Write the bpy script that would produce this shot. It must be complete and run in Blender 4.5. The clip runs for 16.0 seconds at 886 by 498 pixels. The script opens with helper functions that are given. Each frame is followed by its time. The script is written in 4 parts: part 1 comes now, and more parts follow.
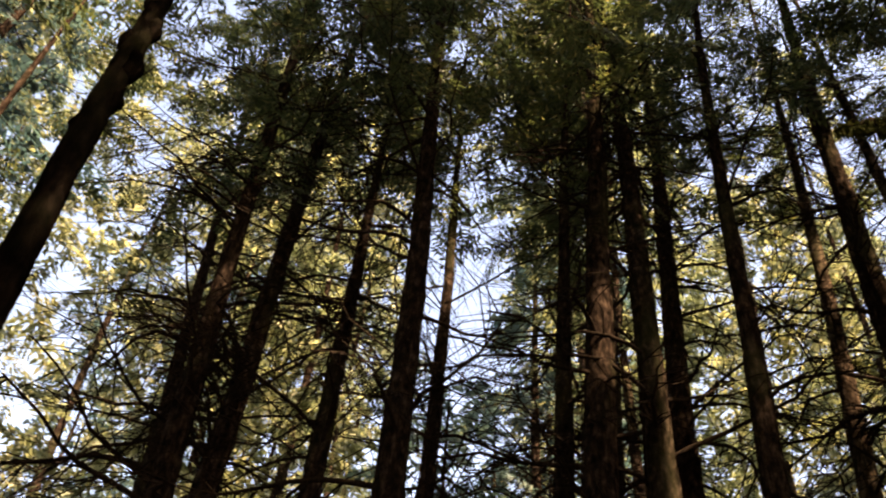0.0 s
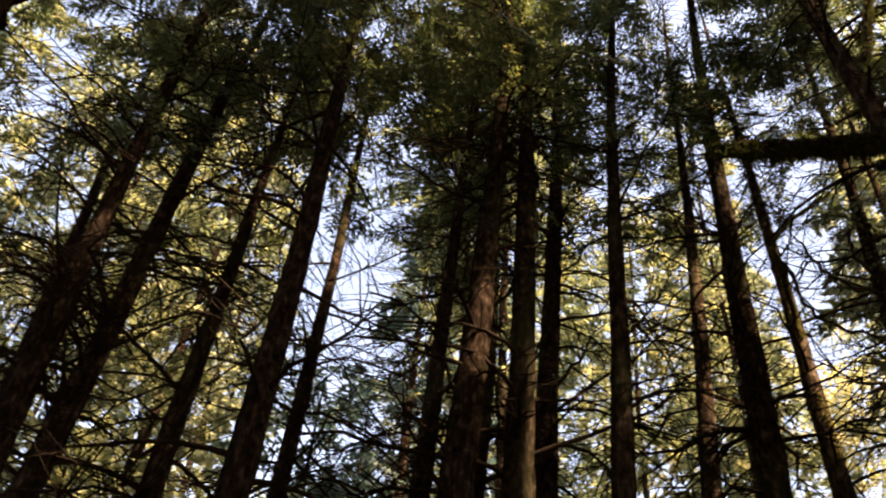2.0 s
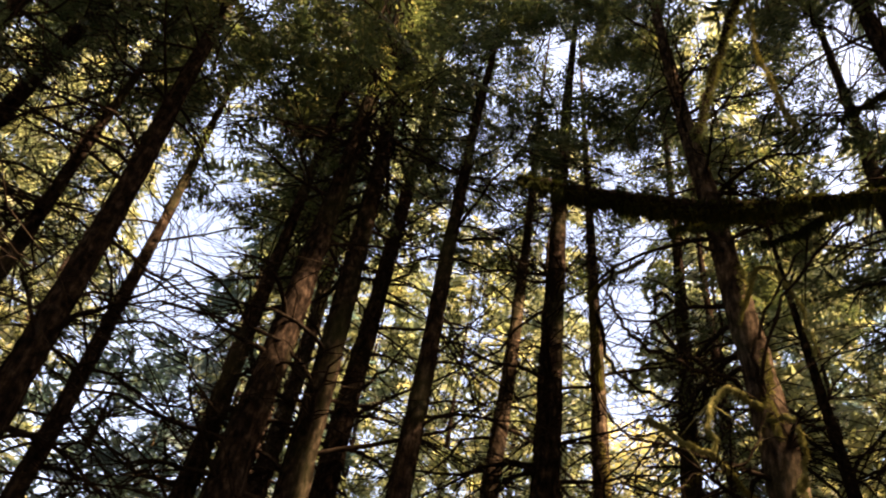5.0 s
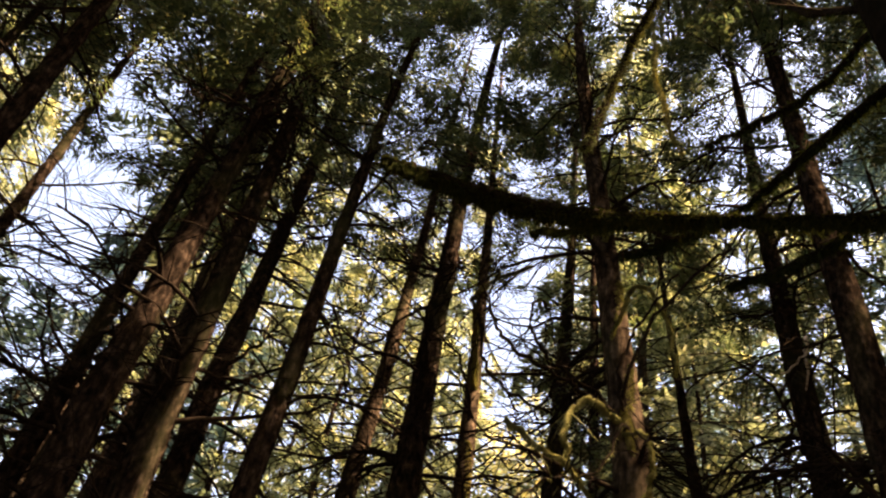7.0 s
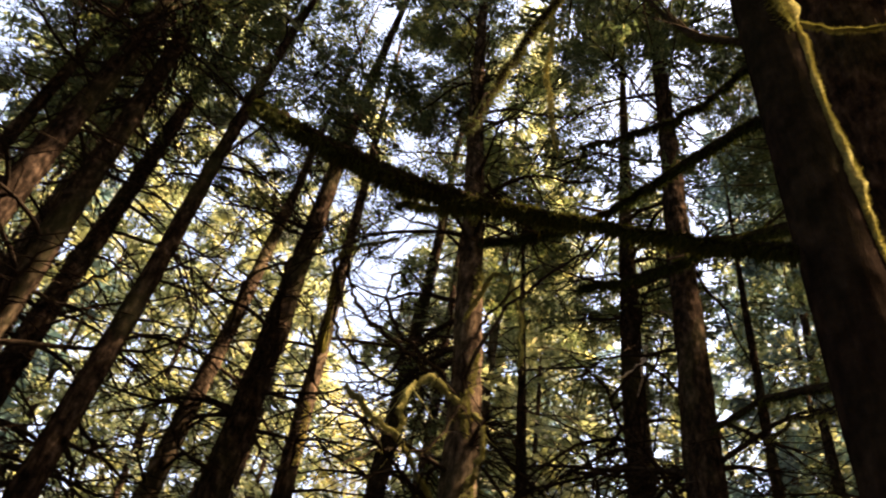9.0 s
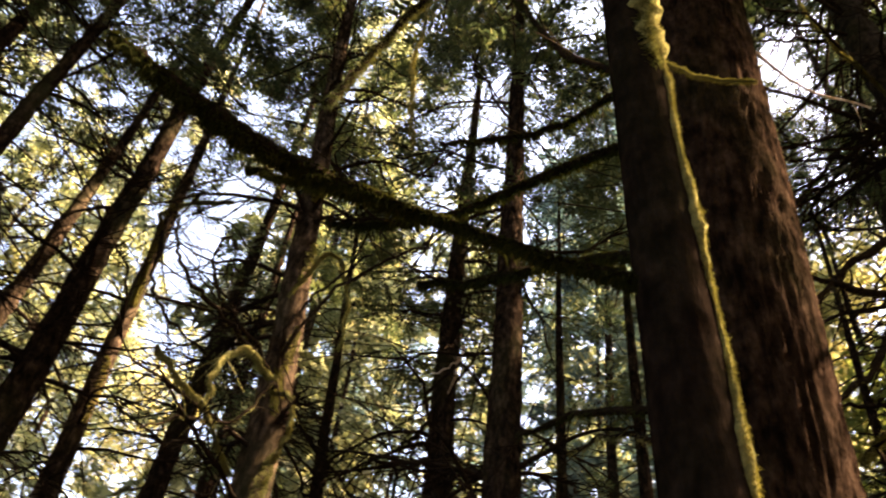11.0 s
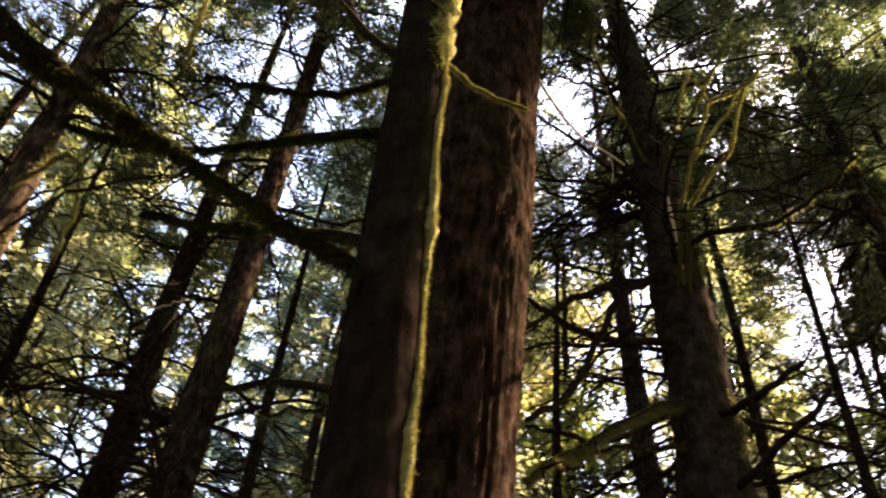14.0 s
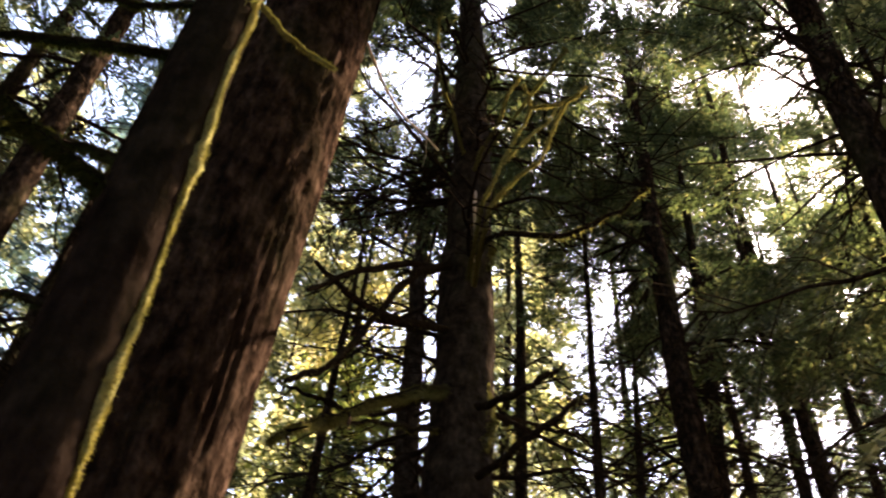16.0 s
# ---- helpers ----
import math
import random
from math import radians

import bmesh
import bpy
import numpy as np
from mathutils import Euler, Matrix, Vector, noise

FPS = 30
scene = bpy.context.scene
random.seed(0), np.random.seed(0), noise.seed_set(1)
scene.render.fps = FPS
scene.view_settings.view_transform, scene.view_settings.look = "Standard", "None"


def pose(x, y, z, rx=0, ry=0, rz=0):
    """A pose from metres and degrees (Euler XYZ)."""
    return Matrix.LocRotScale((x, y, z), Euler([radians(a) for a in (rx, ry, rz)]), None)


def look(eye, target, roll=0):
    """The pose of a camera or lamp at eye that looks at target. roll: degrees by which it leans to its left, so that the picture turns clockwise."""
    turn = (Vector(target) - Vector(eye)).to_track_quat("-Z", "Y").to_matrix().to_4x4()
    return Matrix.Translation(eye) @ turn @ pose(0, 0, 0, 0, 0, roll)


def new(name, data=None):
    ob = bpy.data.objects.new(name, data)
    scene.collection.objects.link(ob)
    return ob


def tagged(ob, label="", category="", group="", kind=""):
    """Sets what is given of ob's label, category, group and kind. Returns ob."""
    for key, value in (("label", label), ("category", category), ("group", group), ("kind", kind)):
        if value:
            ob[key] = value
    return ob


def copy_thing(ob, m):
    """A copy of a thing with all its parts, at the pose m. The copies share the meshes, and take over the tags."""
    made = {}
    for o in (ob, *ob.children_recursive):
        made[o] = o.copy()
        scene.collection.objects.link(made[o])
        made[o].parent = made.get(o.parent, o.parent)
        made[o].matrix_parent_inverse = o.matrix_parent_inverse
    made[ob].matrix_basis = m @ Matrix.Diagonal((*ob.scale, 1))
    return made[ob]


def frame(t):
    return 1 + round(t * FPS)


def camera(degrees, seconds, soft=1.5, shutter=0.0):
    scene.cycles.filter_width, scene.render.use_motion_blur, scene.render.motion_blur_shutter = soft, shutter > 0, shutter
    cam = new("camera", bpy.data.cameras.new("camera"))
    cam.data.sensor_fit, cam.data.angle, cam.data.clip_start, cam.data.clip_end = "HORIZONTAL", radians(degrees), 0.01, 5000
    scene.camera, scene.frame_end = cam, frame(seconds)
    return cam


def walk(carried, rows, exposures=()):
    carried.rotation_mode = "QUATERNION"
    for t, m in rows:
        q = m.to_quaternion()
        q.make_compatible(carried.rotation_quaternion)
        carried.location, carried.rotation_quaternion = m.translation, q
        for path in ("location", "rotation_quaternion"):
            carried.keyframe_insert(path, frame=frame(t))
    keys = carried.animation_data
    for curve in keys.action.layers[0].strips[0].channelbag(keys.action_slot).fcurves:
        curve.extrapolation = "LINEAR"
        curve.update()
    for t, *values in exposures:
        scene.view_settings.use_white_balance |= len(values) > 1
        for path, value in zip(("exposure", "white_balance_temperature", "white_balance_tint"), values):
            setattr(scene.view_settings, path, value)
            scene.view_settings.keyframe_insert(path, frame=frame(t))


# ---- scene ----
cam = camera(53.0, 16.0, soft=2.0, shutter=0.6)
PATH = [
    (0.0, 0.000, 0.000, 1.600, 135.65, -4.61, -4.70),
    (0.5, 0.024, 0.010, 1.599, 135.69, -4.55, -7.17),
    (1.0, 0.050, 0.020, 1.594, 135.82, -4.68, -9.52),
    (1.5, 0.079, 0.033, 1.587, 135.98, -4.85, -11.77),
    (2.0, 0.110, 0.054, 1.592, 135.80, -4.97, -14.36),
    (2.5, 0.137, 0.057, 1.600, 135.96, -5.13, -17.24),
    (3.0, 0.173, 0.053, 1.610, 136.30, -5.36, -19.97),
    (3.5, 0.215, 0.041, 1.613, 136.62, -5.69, -22.59),
    (4.0, 0.265, 0.033, 1.611, 136.98, -6.12, -25.00),
    (6.5, 0.538, -0.025, 1.626, 138.44, -6.91, -36.07),
    (7.0, 0.587, -0.052, 1.631, 138.43, -7.16, -38.56),
    (7.5, 0.622, -0.072, 1.640, 138.34, -7.36, -41.37),
    (8.0, 0.650, -0.080, 1.649, 138.17, -7.42, -44.40),
    (10.5, 0.629, 0.013, 1.718, 138.13, -5.49, -61.43),
    (11.0, 0.630, 0.034, 1.729, 138.31, -4.81, -65.08),
    (11.5, 0.635, 0.047, 1.738, 138.40, -4.52, -68.72),
    (12.0, 0.640, 0.048, 1.742, 138.50, -4.44, -72.22),
    (12.5, 0.652, 0.036, 1.755, 138.36, -4.15, -75.49),
    (13.0, 0.667, 0.010, 1.768, 138.18, -3.87, -78.96),
    (13.5, 0.678, -0.028, 1.781, 137.98, -3.72, -82.67),
    (14.0, 0.689, -0.072, 1.793, 137.78, -3.64, -86.42),
    (14.5, 0.690, -0.121, 1.805, 137.70, -3.57, -90.20),
    (15.0, 0.699, -0.173, 1.811, 137.58, -3.47, -94.40),
    (15.5, 0.708, -0.231, 1.819, 137.15, -3.25, -98.57),
    (16.0, 0.715, -0.284, 1.829, 136.71, -3.05, -102.62),
]
walk(cam, [(t, pose(x, y, z, rx, ry, rz)) for t, x, y, z, rx, ry, rz in PATH], [(0.0, 2.75, 10200, 24), (4.2, 2.88, 10400, 25), (8.0, 3.12, 10300, 24), (11.5, 3.6, 9800, 22), (13.0, 3.62, 9100, 22), (16.0, 3.55, 8400, 21)])

# ---- sky, sun ----
SUN_YAW, SUN_UP = 148.0, 48.0          # clockwise from +y; above the horizon
world = bpy.data.worlds.new("sky")
scene.world = world
world.use_nodes = True
wn = world.node_tree.nodes
sky = wn.new("ShaderNodeTexSky")
sky.sky_type, sky.sun_disc = "NISHITA", False
sky.sun_elevation, sky.sun_rotation = radians(SUN_UP), radians(SUN_YAW)
sky.air_density, sky.dust_density, sky.ozone_density = 1.0, 1.0, 2.0
wn["Background"].inputs["Strength"].default_value = 0.13
world.node_tree.links.new(sky.outputs[0], wn["Background"].inputs["Color"])
sun = new("sun", bpy.data.lights.new("sun", "SUN"))
sun.data.energy, sun.data.angle, sun.data.color = 5.0, radians(0.53), (1.0, 0.91, 0.76)
sun_way = Vector((math.sin(radians(SUN_YAW)) * math.cos(radians(SUN_UP)), math.cos(radians(SUN_YAW)) * math.cos(radians(SUN_UP)), math.sin(radians(SUN_UP))))
sun.matrix_world = look(sun_way * 60, (0, 0, 0))


# ---- materials ----
def material(name):
    m = bpy.data.materials.new(name)
    m.use_nodes = True
    return m, m.node_tree.nodes, m.node_tree.links, m.node_tree.nodes["Principled BSDF"]


def noise_node(nodes, links, coord, scale, detail=4.0, rough=0.6):
    n = nodes.new("ShaderNodeTexNoise")
    n.inputs["Scale"].default_value, n.inputs["Detail"].default_value, n.inputs["Roughness"].default_value = scale, detail, rough
    links.new(coord, n.inputs["Vector"])
    return n.outputs["Fac"]


def ramp_node(nodes, links, fac, stops):
    r = nodes.new("ShaderNodeValToRGB")
    while len(r.color_ramp.elements) < len(stops):
        r.color_ramp.elements.new(0.5)
    for e, (p, c) in zip(r.color_ramp.elements, stops):
        e.position, e.color = p, (*c, 1)
    links.new(fac, r.inputs["Fac"])
    return r.outputs["Color"]


def mix_node(nodes, links, fac, a, b, blend="MIX"):
    n = nodes.new("ShaderNodeMix")
    n.data_type, n.blend_type = "RGBA", blend
    if isinstance(fac, float):
        n.inputs["Factor"].default_value = fac
    else:
        links.new(fac, n.inputs["Factor"])
    for sock, v in ((n.inputs[6], a), (n.inputs[7], b)):
        if isinstance(v, tuple):
            sock.default_value = (*v, 1)
        else:
            links.new(v, sock)
    return n.outputs[2]


def stretched(nodes, links, sx, sy, sz, offset=True):
    c = nodes.new("ShaderNodeTexCoord")
    m = nodes.new("ShaderNodeMapping")
    m.inputs["Scale"].default_value = (sx, sy, sz)
    links.new(c.outputs["Object"], m.inputs["Vector"])
    if offset:
        o = nodes.new("ShaderNodeObjectInfo")
        s = nodes.new("ShaderNodeMath")
        s.operation = "MULTIPLY"
        s.inputs[1].default_value = 37.0
        links.new(o.outputs["Random"], s.inputs[0])
        links.new(s.outputs[0], m.inputs["Location"])
    return m.outputs["Vector"]


def bark(name, dark, mid, light, furrow, lichen, depth, long=0.34, edge=(0.34, 0.5, 0.68)):
    """Bark: long furrows or flakes, blotches, a little green film."""
    m, nodes, links, p = material(name)
    grain = noise_node(nodes, links, stretched(nodes, links, furrow, furrow, furrow * long), 1.0, 5.0, 0.65)
    flake = noise_node(nodes, links, stretched(nodes, links, 8, 8, 9), 1.0, 5.0, 0.65)
    blot = noise_node(nodes, links, stretched(nodes, links, 1.6, 1.6, 0.9), 1.0, 3.0, 0.55)
    base = ramp_node(nodes, links, grain, [(edge[0], dark), (edge[1], mid), (edge[2], light)])
    tone = ramp_node(nodes, links, flake, [(0.34, (0.4, 0.37, 0.35)), (0.52, (0.95, 0.92, 0.9)), (0.66, (1.5, 1.42, 1.35))])
    col = mix_node(nodes, links, 1.0, base, tone, "MULTIPLY")
    film = ramp_node(nodes, links, blot, [(0.52, (0, 0, 0)), (0.7, (lichen, lichen, lichen))])
    col = mix_node(nodes, links, film, col, (0.05, 0.055, 0.026))
    links.new(col, p.inputs["Base Color"])
    p.inputs["Roughness"].default_value = 0.92
    p.inputs["Specular IOR Level"].default_value = 0.0
    b = nodes.new("ShaderNodeBump")
    b.inputs["Strength"].default_value, b.inputs["Distance"].default_value = 0.9, depth
    add = nodes.new("ShaderNodeMath")
    add.operation = "MULTIPLY_ADD"
    links.new(flake, add.inputs[0])
    add.inputs[1].default_value = 0.45
    links.new(grain, add.inputs[2])
    links.new(add.outputs[0], b.inputs["Height"])
    links.new(b.outputs["Normal"], p.inputs["Normal"])
    return m


def leaf(name, shade, fresh, turned, through_col, part_through=0.45, rough=0.55, gloss=0.2):
    """Foliage: two-sided, partly translucent, every leaf its own tone."""
    m, nodes, links, p = material(name)
    geo = nodes.new("ShaderNodeNewGeometry")
    info = nodes.new("ShaderNodeObjectInfo")
    tone = ramp_node(nodes, links, geo.outputs["Random Per Island"], [(0.0, shade), (0.5, fresh), (0.82, fresh), (1.0, turned)])
    whole = ramp_node(nodes, links, info.outputs["Random"], [(0.0, (0.72, 0.8, 0.8)), (0.5, (1.0, 1.0, 1.0)), (1.0, (1.12, 1.08, 0.95))])
    big = noise_node(nodes, links, stretched(nodes, links, 0.7, 0.7, 0.7), 1.0, 3.0)
    patch = ramp_node(nodes, links, big, [(0.35, (0.75, 0.85, 0.9)), (0.65, (1.15, 1.1, 0.98))])
    col = mix_node(nodes, links, 1.0, mix_node(nodes, links, 1.0, tone, whole, "MULTIPLY"), patch, "MULTIPLY")
    links.new(col, p.inputs["Base Color"])
    p.inputs["Roughness"].default_value = rough
    p.inputs["Specular IOR Level"].default_value = gloss
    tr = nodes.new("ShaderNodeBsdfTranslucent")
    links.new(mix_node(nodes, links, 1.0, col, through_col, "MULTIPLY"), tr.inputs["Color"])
    mix = nodes.new("ShaderNodeMixShader")
    mix.inputs[0].default_value = part_through
    links.new(p.outputs[0], mix.inputs[1])
    links.new(tr.outputs[0], mix.inputs[2])
    links.new(mix.outputs[0], nodes["Material Output"].inputs["Surface"])
    return m


def plain(name, low, high, scale, rough=0.9, bump=0.004):
    m, nodes, links, p = material(name)
    n = noise_node(nodes, links, stretched(nodes, links, scale, scale, scale), 1.0, 5.0, 0.65)
    links.new(ramp_node(nodes, links, n, [(0.3, low), (0.7, high)]), p.inputs["Base Color"])
    p.inputs["Roughness"].default_value = rough
    p.inputs["Specular IOR Level"].default_value = 0.0
    b = nodes.new("ShaderNodeBump")
    b.inputs["Strength"].default_value, b.inputs["Distance"].default_value = 0.8, bump
    links.new(n, b.inputs["Height"])
    links.new(b.outputs["Normal"], p.inputs["Normal"])
    return m


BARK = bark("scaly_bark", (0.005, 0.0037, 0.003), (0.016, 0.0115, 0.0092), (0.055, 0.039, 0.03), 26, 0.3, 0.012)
BARK_RED = bark("furrowed_red_bark", (0.007, 0.0048, 0.0039), (0.02, 0.0129, 0.01), (0.04, 0.0266, 0.0205), 19, 0.1, 0.04, 0.3, (0.38, 0.5, 0.66))
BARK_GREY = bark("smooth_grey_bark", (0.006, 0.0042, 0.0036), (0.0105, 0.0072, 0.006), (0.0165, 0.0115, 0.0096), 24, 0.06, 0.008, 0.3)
# near-black bark copy: the unlit side of one stem, painted as colour
BARK_SHADED = bark("shaded_bark", (0.0022, 0.0018, 0.0015), (0.006, 0.0046, 0.0038), (0.013, 0.0098, 0.0078), 24, 0.2, 0.012, 0.3)
# lighter copy of the scaly bark for stems in sun; light in the colour
BARK_LIT = bark("sunlit_pale_bark", (0.012, 0.009, 0.007), (0.038, 0.0275, 0.0205), (0.115, 0.085, 0.062), 22, 0.3, 0.012, 0.25)
BARK_ASH = bark("ashy_bark", (0.017, 0.0138, 0.0116), (0.029, 0.0235, 0.0198), (0.044, 0.0357, 0.0302), 26, 0.3, 0.01)
TWIG = plain("dead_twig_bark", (0.008, 0.006, 0.0048), (0.03, 0.0215, 0.016), 30)
PALE = plain("bare_pale_wood", (0.35, 0.27, 0.2), (0.6, 0.5, 0.4), 24)
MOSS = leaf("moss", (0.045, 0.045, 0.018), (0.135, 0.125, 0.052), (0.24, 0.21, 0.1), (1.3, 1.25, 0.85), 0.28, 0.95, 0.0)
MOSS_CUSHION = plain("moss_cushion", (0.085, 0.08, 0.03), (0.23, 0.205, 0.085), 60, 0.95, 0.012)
# darker copy of the moss: the shade on the big limbs, put into colour
SHADED_MOSS = leaf("shaded_moss", (0.01, 0.013, 0.006), (0.028, 0.032, 0.012), (0.05, 0.05, 0.02), (1.1, 1.1, 0.7), 0.2, 0.95, 0.0)
# near needles are kept darker than the far ones, for the shaded stand
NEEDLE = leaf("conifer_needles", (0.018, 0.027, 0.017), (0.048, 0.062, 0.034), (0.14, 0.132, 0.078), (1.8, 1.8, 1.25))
# paler copy for the wood behind, with sunlight put into the colour
FAR_NEEDLE = leaf("needles_toned_sunlit", (0.036, 0.045, 0.028), (0.152, 0.165, 0.112), (0.37, 0.355, 0.26), (2.0, 1.95, 1.4))
# blue sky light on shaded foliage, put into the needle colour
SKYLIT_NEEDLE = leaf("skylit_needles", (0.02, 0.04, 0.046), (0.058, 0.095, 0.108), (0.13, 0.15, 0.125), (1.5, 1.6, 1.3), gloss=0.4)
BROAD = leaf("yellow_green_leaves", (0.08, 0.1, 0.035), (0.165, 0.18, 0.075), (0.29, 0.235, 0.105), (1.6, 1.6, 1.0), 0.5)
# paler copy of the maple leaves, full sun put into the colour
SUNLIT_LEAF = leaf("leaves_toned_sunlit", (0.2, 0.2, 0.11), (0.4, 0.385, 0.25), (0.5, 0.44, 0.29), (1.5, 1.45, 1.0), 0.5)
LITTER = plain("needle_litter", (0.03, 0.02, 0.012), (0.12, 0.075, 0.04), 7, 0.95, 0.02)


# ---- mesh helpers ----
class Quads:
    """Gathers four-sided faces and links them as one mesh."""

    def __init__(self):
        self.points, self.faces, self.count = [], [], 0

    def add(self, points, faces):
        self.points.append(np.asarray(points, np.float32).reshape(-1, 3))
        self.faces.append(np.asarray(faces, np.int32).reshape(-1, 4) + self.count)
        self.count += len(self.points[-1])

    def tube(self, line, radii, sides=5, rough=None):
        line, radii = np.asarray(line, float), np.asarray(radii, float)
        ahead = np.gradient(line, axis=0)
        ahead /= np.linalg.norm(ahead, axis=1, keepdims=True) + 1e-9
        ref = np.array((0.0, 0.0, 1.0)) if abs(ahead[:, 2]).mean() < 0.8 else np.array((1.0, 0.0, 0.0))
        u = np.cross(ahead, ref)
        u /= np.linalg.norm(u, axis=1, keepdims=True) + 1e-9
        v = np.cross(ahead, u)
        a = np.arange(sides) * (2 * math.pi / sides)
        r = radii[:, None] * np.ones(sides)
        if rough is not None:
            r = r * rough
        ring = line[:, None] + r[..., None] * (np.cos(a)[None, :, None] * u[:, None] + np.sin(a)[None, :, None] * v[:, None])
        n = len(line)
        i, j = np.meshgrid(np.arange(n - 1), np.arange(sides), indexing="ij")
        k = (j + 1) % sides
        self.add(ring.reshape(-1, 3), np.stack([i * sides + j, i * sides + k, (i + 1) * sides + k, (i + 1) * sides + j], -1))

    def mesh(self, name, mat, smooth=True):
        me = bpy.data.meshes.new(name)
        p, f = np.concatenate(self.points), np.concatenate(self.faces)
        me.vertices.add(len(p))
        me.vertices.foreach_set("co", p.ravel())
        me.loops.add(4 * len(f))
        me.loops.foreach_set("vertex_index", f.ravel())
        me.polygons.add(len(f))
        me.polygons.foreach_set("loop_start", np.arange(0, 4 * len(f), 4, dtype=np.int32))
        me.polygons.foreach_set("use_smooth", np.full(len(f), smooth))
        me.materials.append(mat)
        me.update(calc_edges=True)
        return me

    def join(self, a, b):
        """A small web between vertices of two tubes, so that a twig grows from its limb."""
        self.faces.append(np.array([[a, a + 1, b + 1, b]], np.int32))


class Leaves(Quads):
    """Gathers loose three-cornered leaves: arrays of (n, 3, 3) corners."""

    def cards(self, corners):
        self.points.append(np.asarray(corners, np.float32).reshape(-1, 3))

    def mesh(self, name, mat, smooth=False):
        me = bpy.data.meshes.new(name)
        p = np.concatenate(self.points)
        me.vertices.add(len(p))
        me.vertices.foreach_set("co", p.ravel())
        me.loops.add(len(p))
        me.loops.foreach_set("vertex_index", np.arange(len(p), dtype=np.int32))
        me.polygons.add(len(p) // 3)
        me.polygons.foreach_set("loop_start", np.arange(0, len(p), 3, dtype=np.int32))
        me.materials.append(mat)
        me.update(calc_edges=True)
        return me


def part(name, quads, mat, parent, label="", kind="", smooth=True):
    ob = new(name, quads.mesh(name, mat, smooth))
    ob.parent = parent
    return tagged(ob, label, kind=kind)


def turn_to(way, spin):
    """Rotation matrices that lay +x along way and roll by spin; for arrays."""
    x = way / (np.linalg.norm(way, axis=-1, keepdims=True) + 1e-9)
    side = np.cross(np.array((0.0, 0.0, 1.0)), x)
    side /= np.linalg.norm(side, axis=-1, keepdims=True) + 1e-6
    up = np.cross(x, side)
    c, s = np.cos(spin)[..., None], np.sin(spin)[..., None]
    return np.stack([x, c * side + s * up, c * up - s * side], -1)


# ---- foliage ----
def spray(rng, shoots, leaves, length=0.085, width=0.032):
    """One flat conifer spray along +x, a metre long: side shoots that shorten to the tip, small leaves along each."""
    out = []
    for n in range(shoots):
        at = 0.06 + 0.9 * n / shoots
        side = 1 if n % 2 else -1
        reach = (0.46 * (1 - at) + 0.1) * rng.uniform(0.75, 1.15)
        slant = side * rng.uniform(0.7, 1.05)
        for k in range(leaves):
            d = reach * (k + 0.5) / leaves
            a = slant + rng.uniform(-0.5, 0.5)
            c = np.array((at + d * math.cos(slant), d * math.sin(slant), -0.22 * at * at - 0.5 * d * d + rng.uniform(-0.035, 0.035)))
            lx = np.array((math.cos(a), math.sin(a), rng.uniform(-0.6, 0.35))) * length * rng.uniform(0.6, 1.5)
            wy = np.array((-math.sin(a), math.cos(a), rng.uniform(-0.9, 0.9))) * width * rng.uniform(0.6, 1.4)
            out.append([c - lx + wy, c + lx, c - wy - lx * rng.uniform(0.2, 1.0)])
    return np.array(out)


def strew(quads, rng, kinds, places, ways, sizes):
    """Lay copies of the sprays at places, along ways."""
    pick = rng.integers(0, len(kinds), len(places))
    spin = rng.normal(0, 0.45, len(places))
    for k, base in enumerate(kinds):
        sel = pick == k
        if sel.any():
            m = turn_to(ways[sel], spin[sel]) * sizes[sel][:, None, None]
            quads.cards(np.einsum("nij,klj->nkli", m, base).reshape(-1, 3, 3) + np.repeat(places[sel], len(base), 0)[:, None])


RNG = np.random.default_rng(7)
FINE = [spray(RNG, 18, 5, 0.055, 0.026) for _ in range(5)]
COARSE = [spray(RNG, 11, 5, 0.095, 0.043) for _ in range(5)]

MEDIUM = [spray(RNG, 9, 3, 0.125, 0.06) for _ in range(5)]
BROADER = [spray(RNG, 8, 2, 0.2, 0.12) for _ in range(4)]


def limb_line(rng, start, yaw, reach, rise, droop, upturn, steps=7, wobble=0.05):
    s = np.linspace(0, 1, steps)
    out = s * reach
    z = rise * out - droop * reach * s ** 2 + upturn * reach * s ** 4
    side = np.cumsum(rng.normal(0, wobble, steps)) * reach * s
    return start + np.stack([np.cos(yaw) * out - np.sin(yaw) * side, np.sin(yaw) * out + np.cos(yaw) * side, z + np.cumsum(rng.normal(0, wobble * 0.5, steps)) * reach * s], -1)


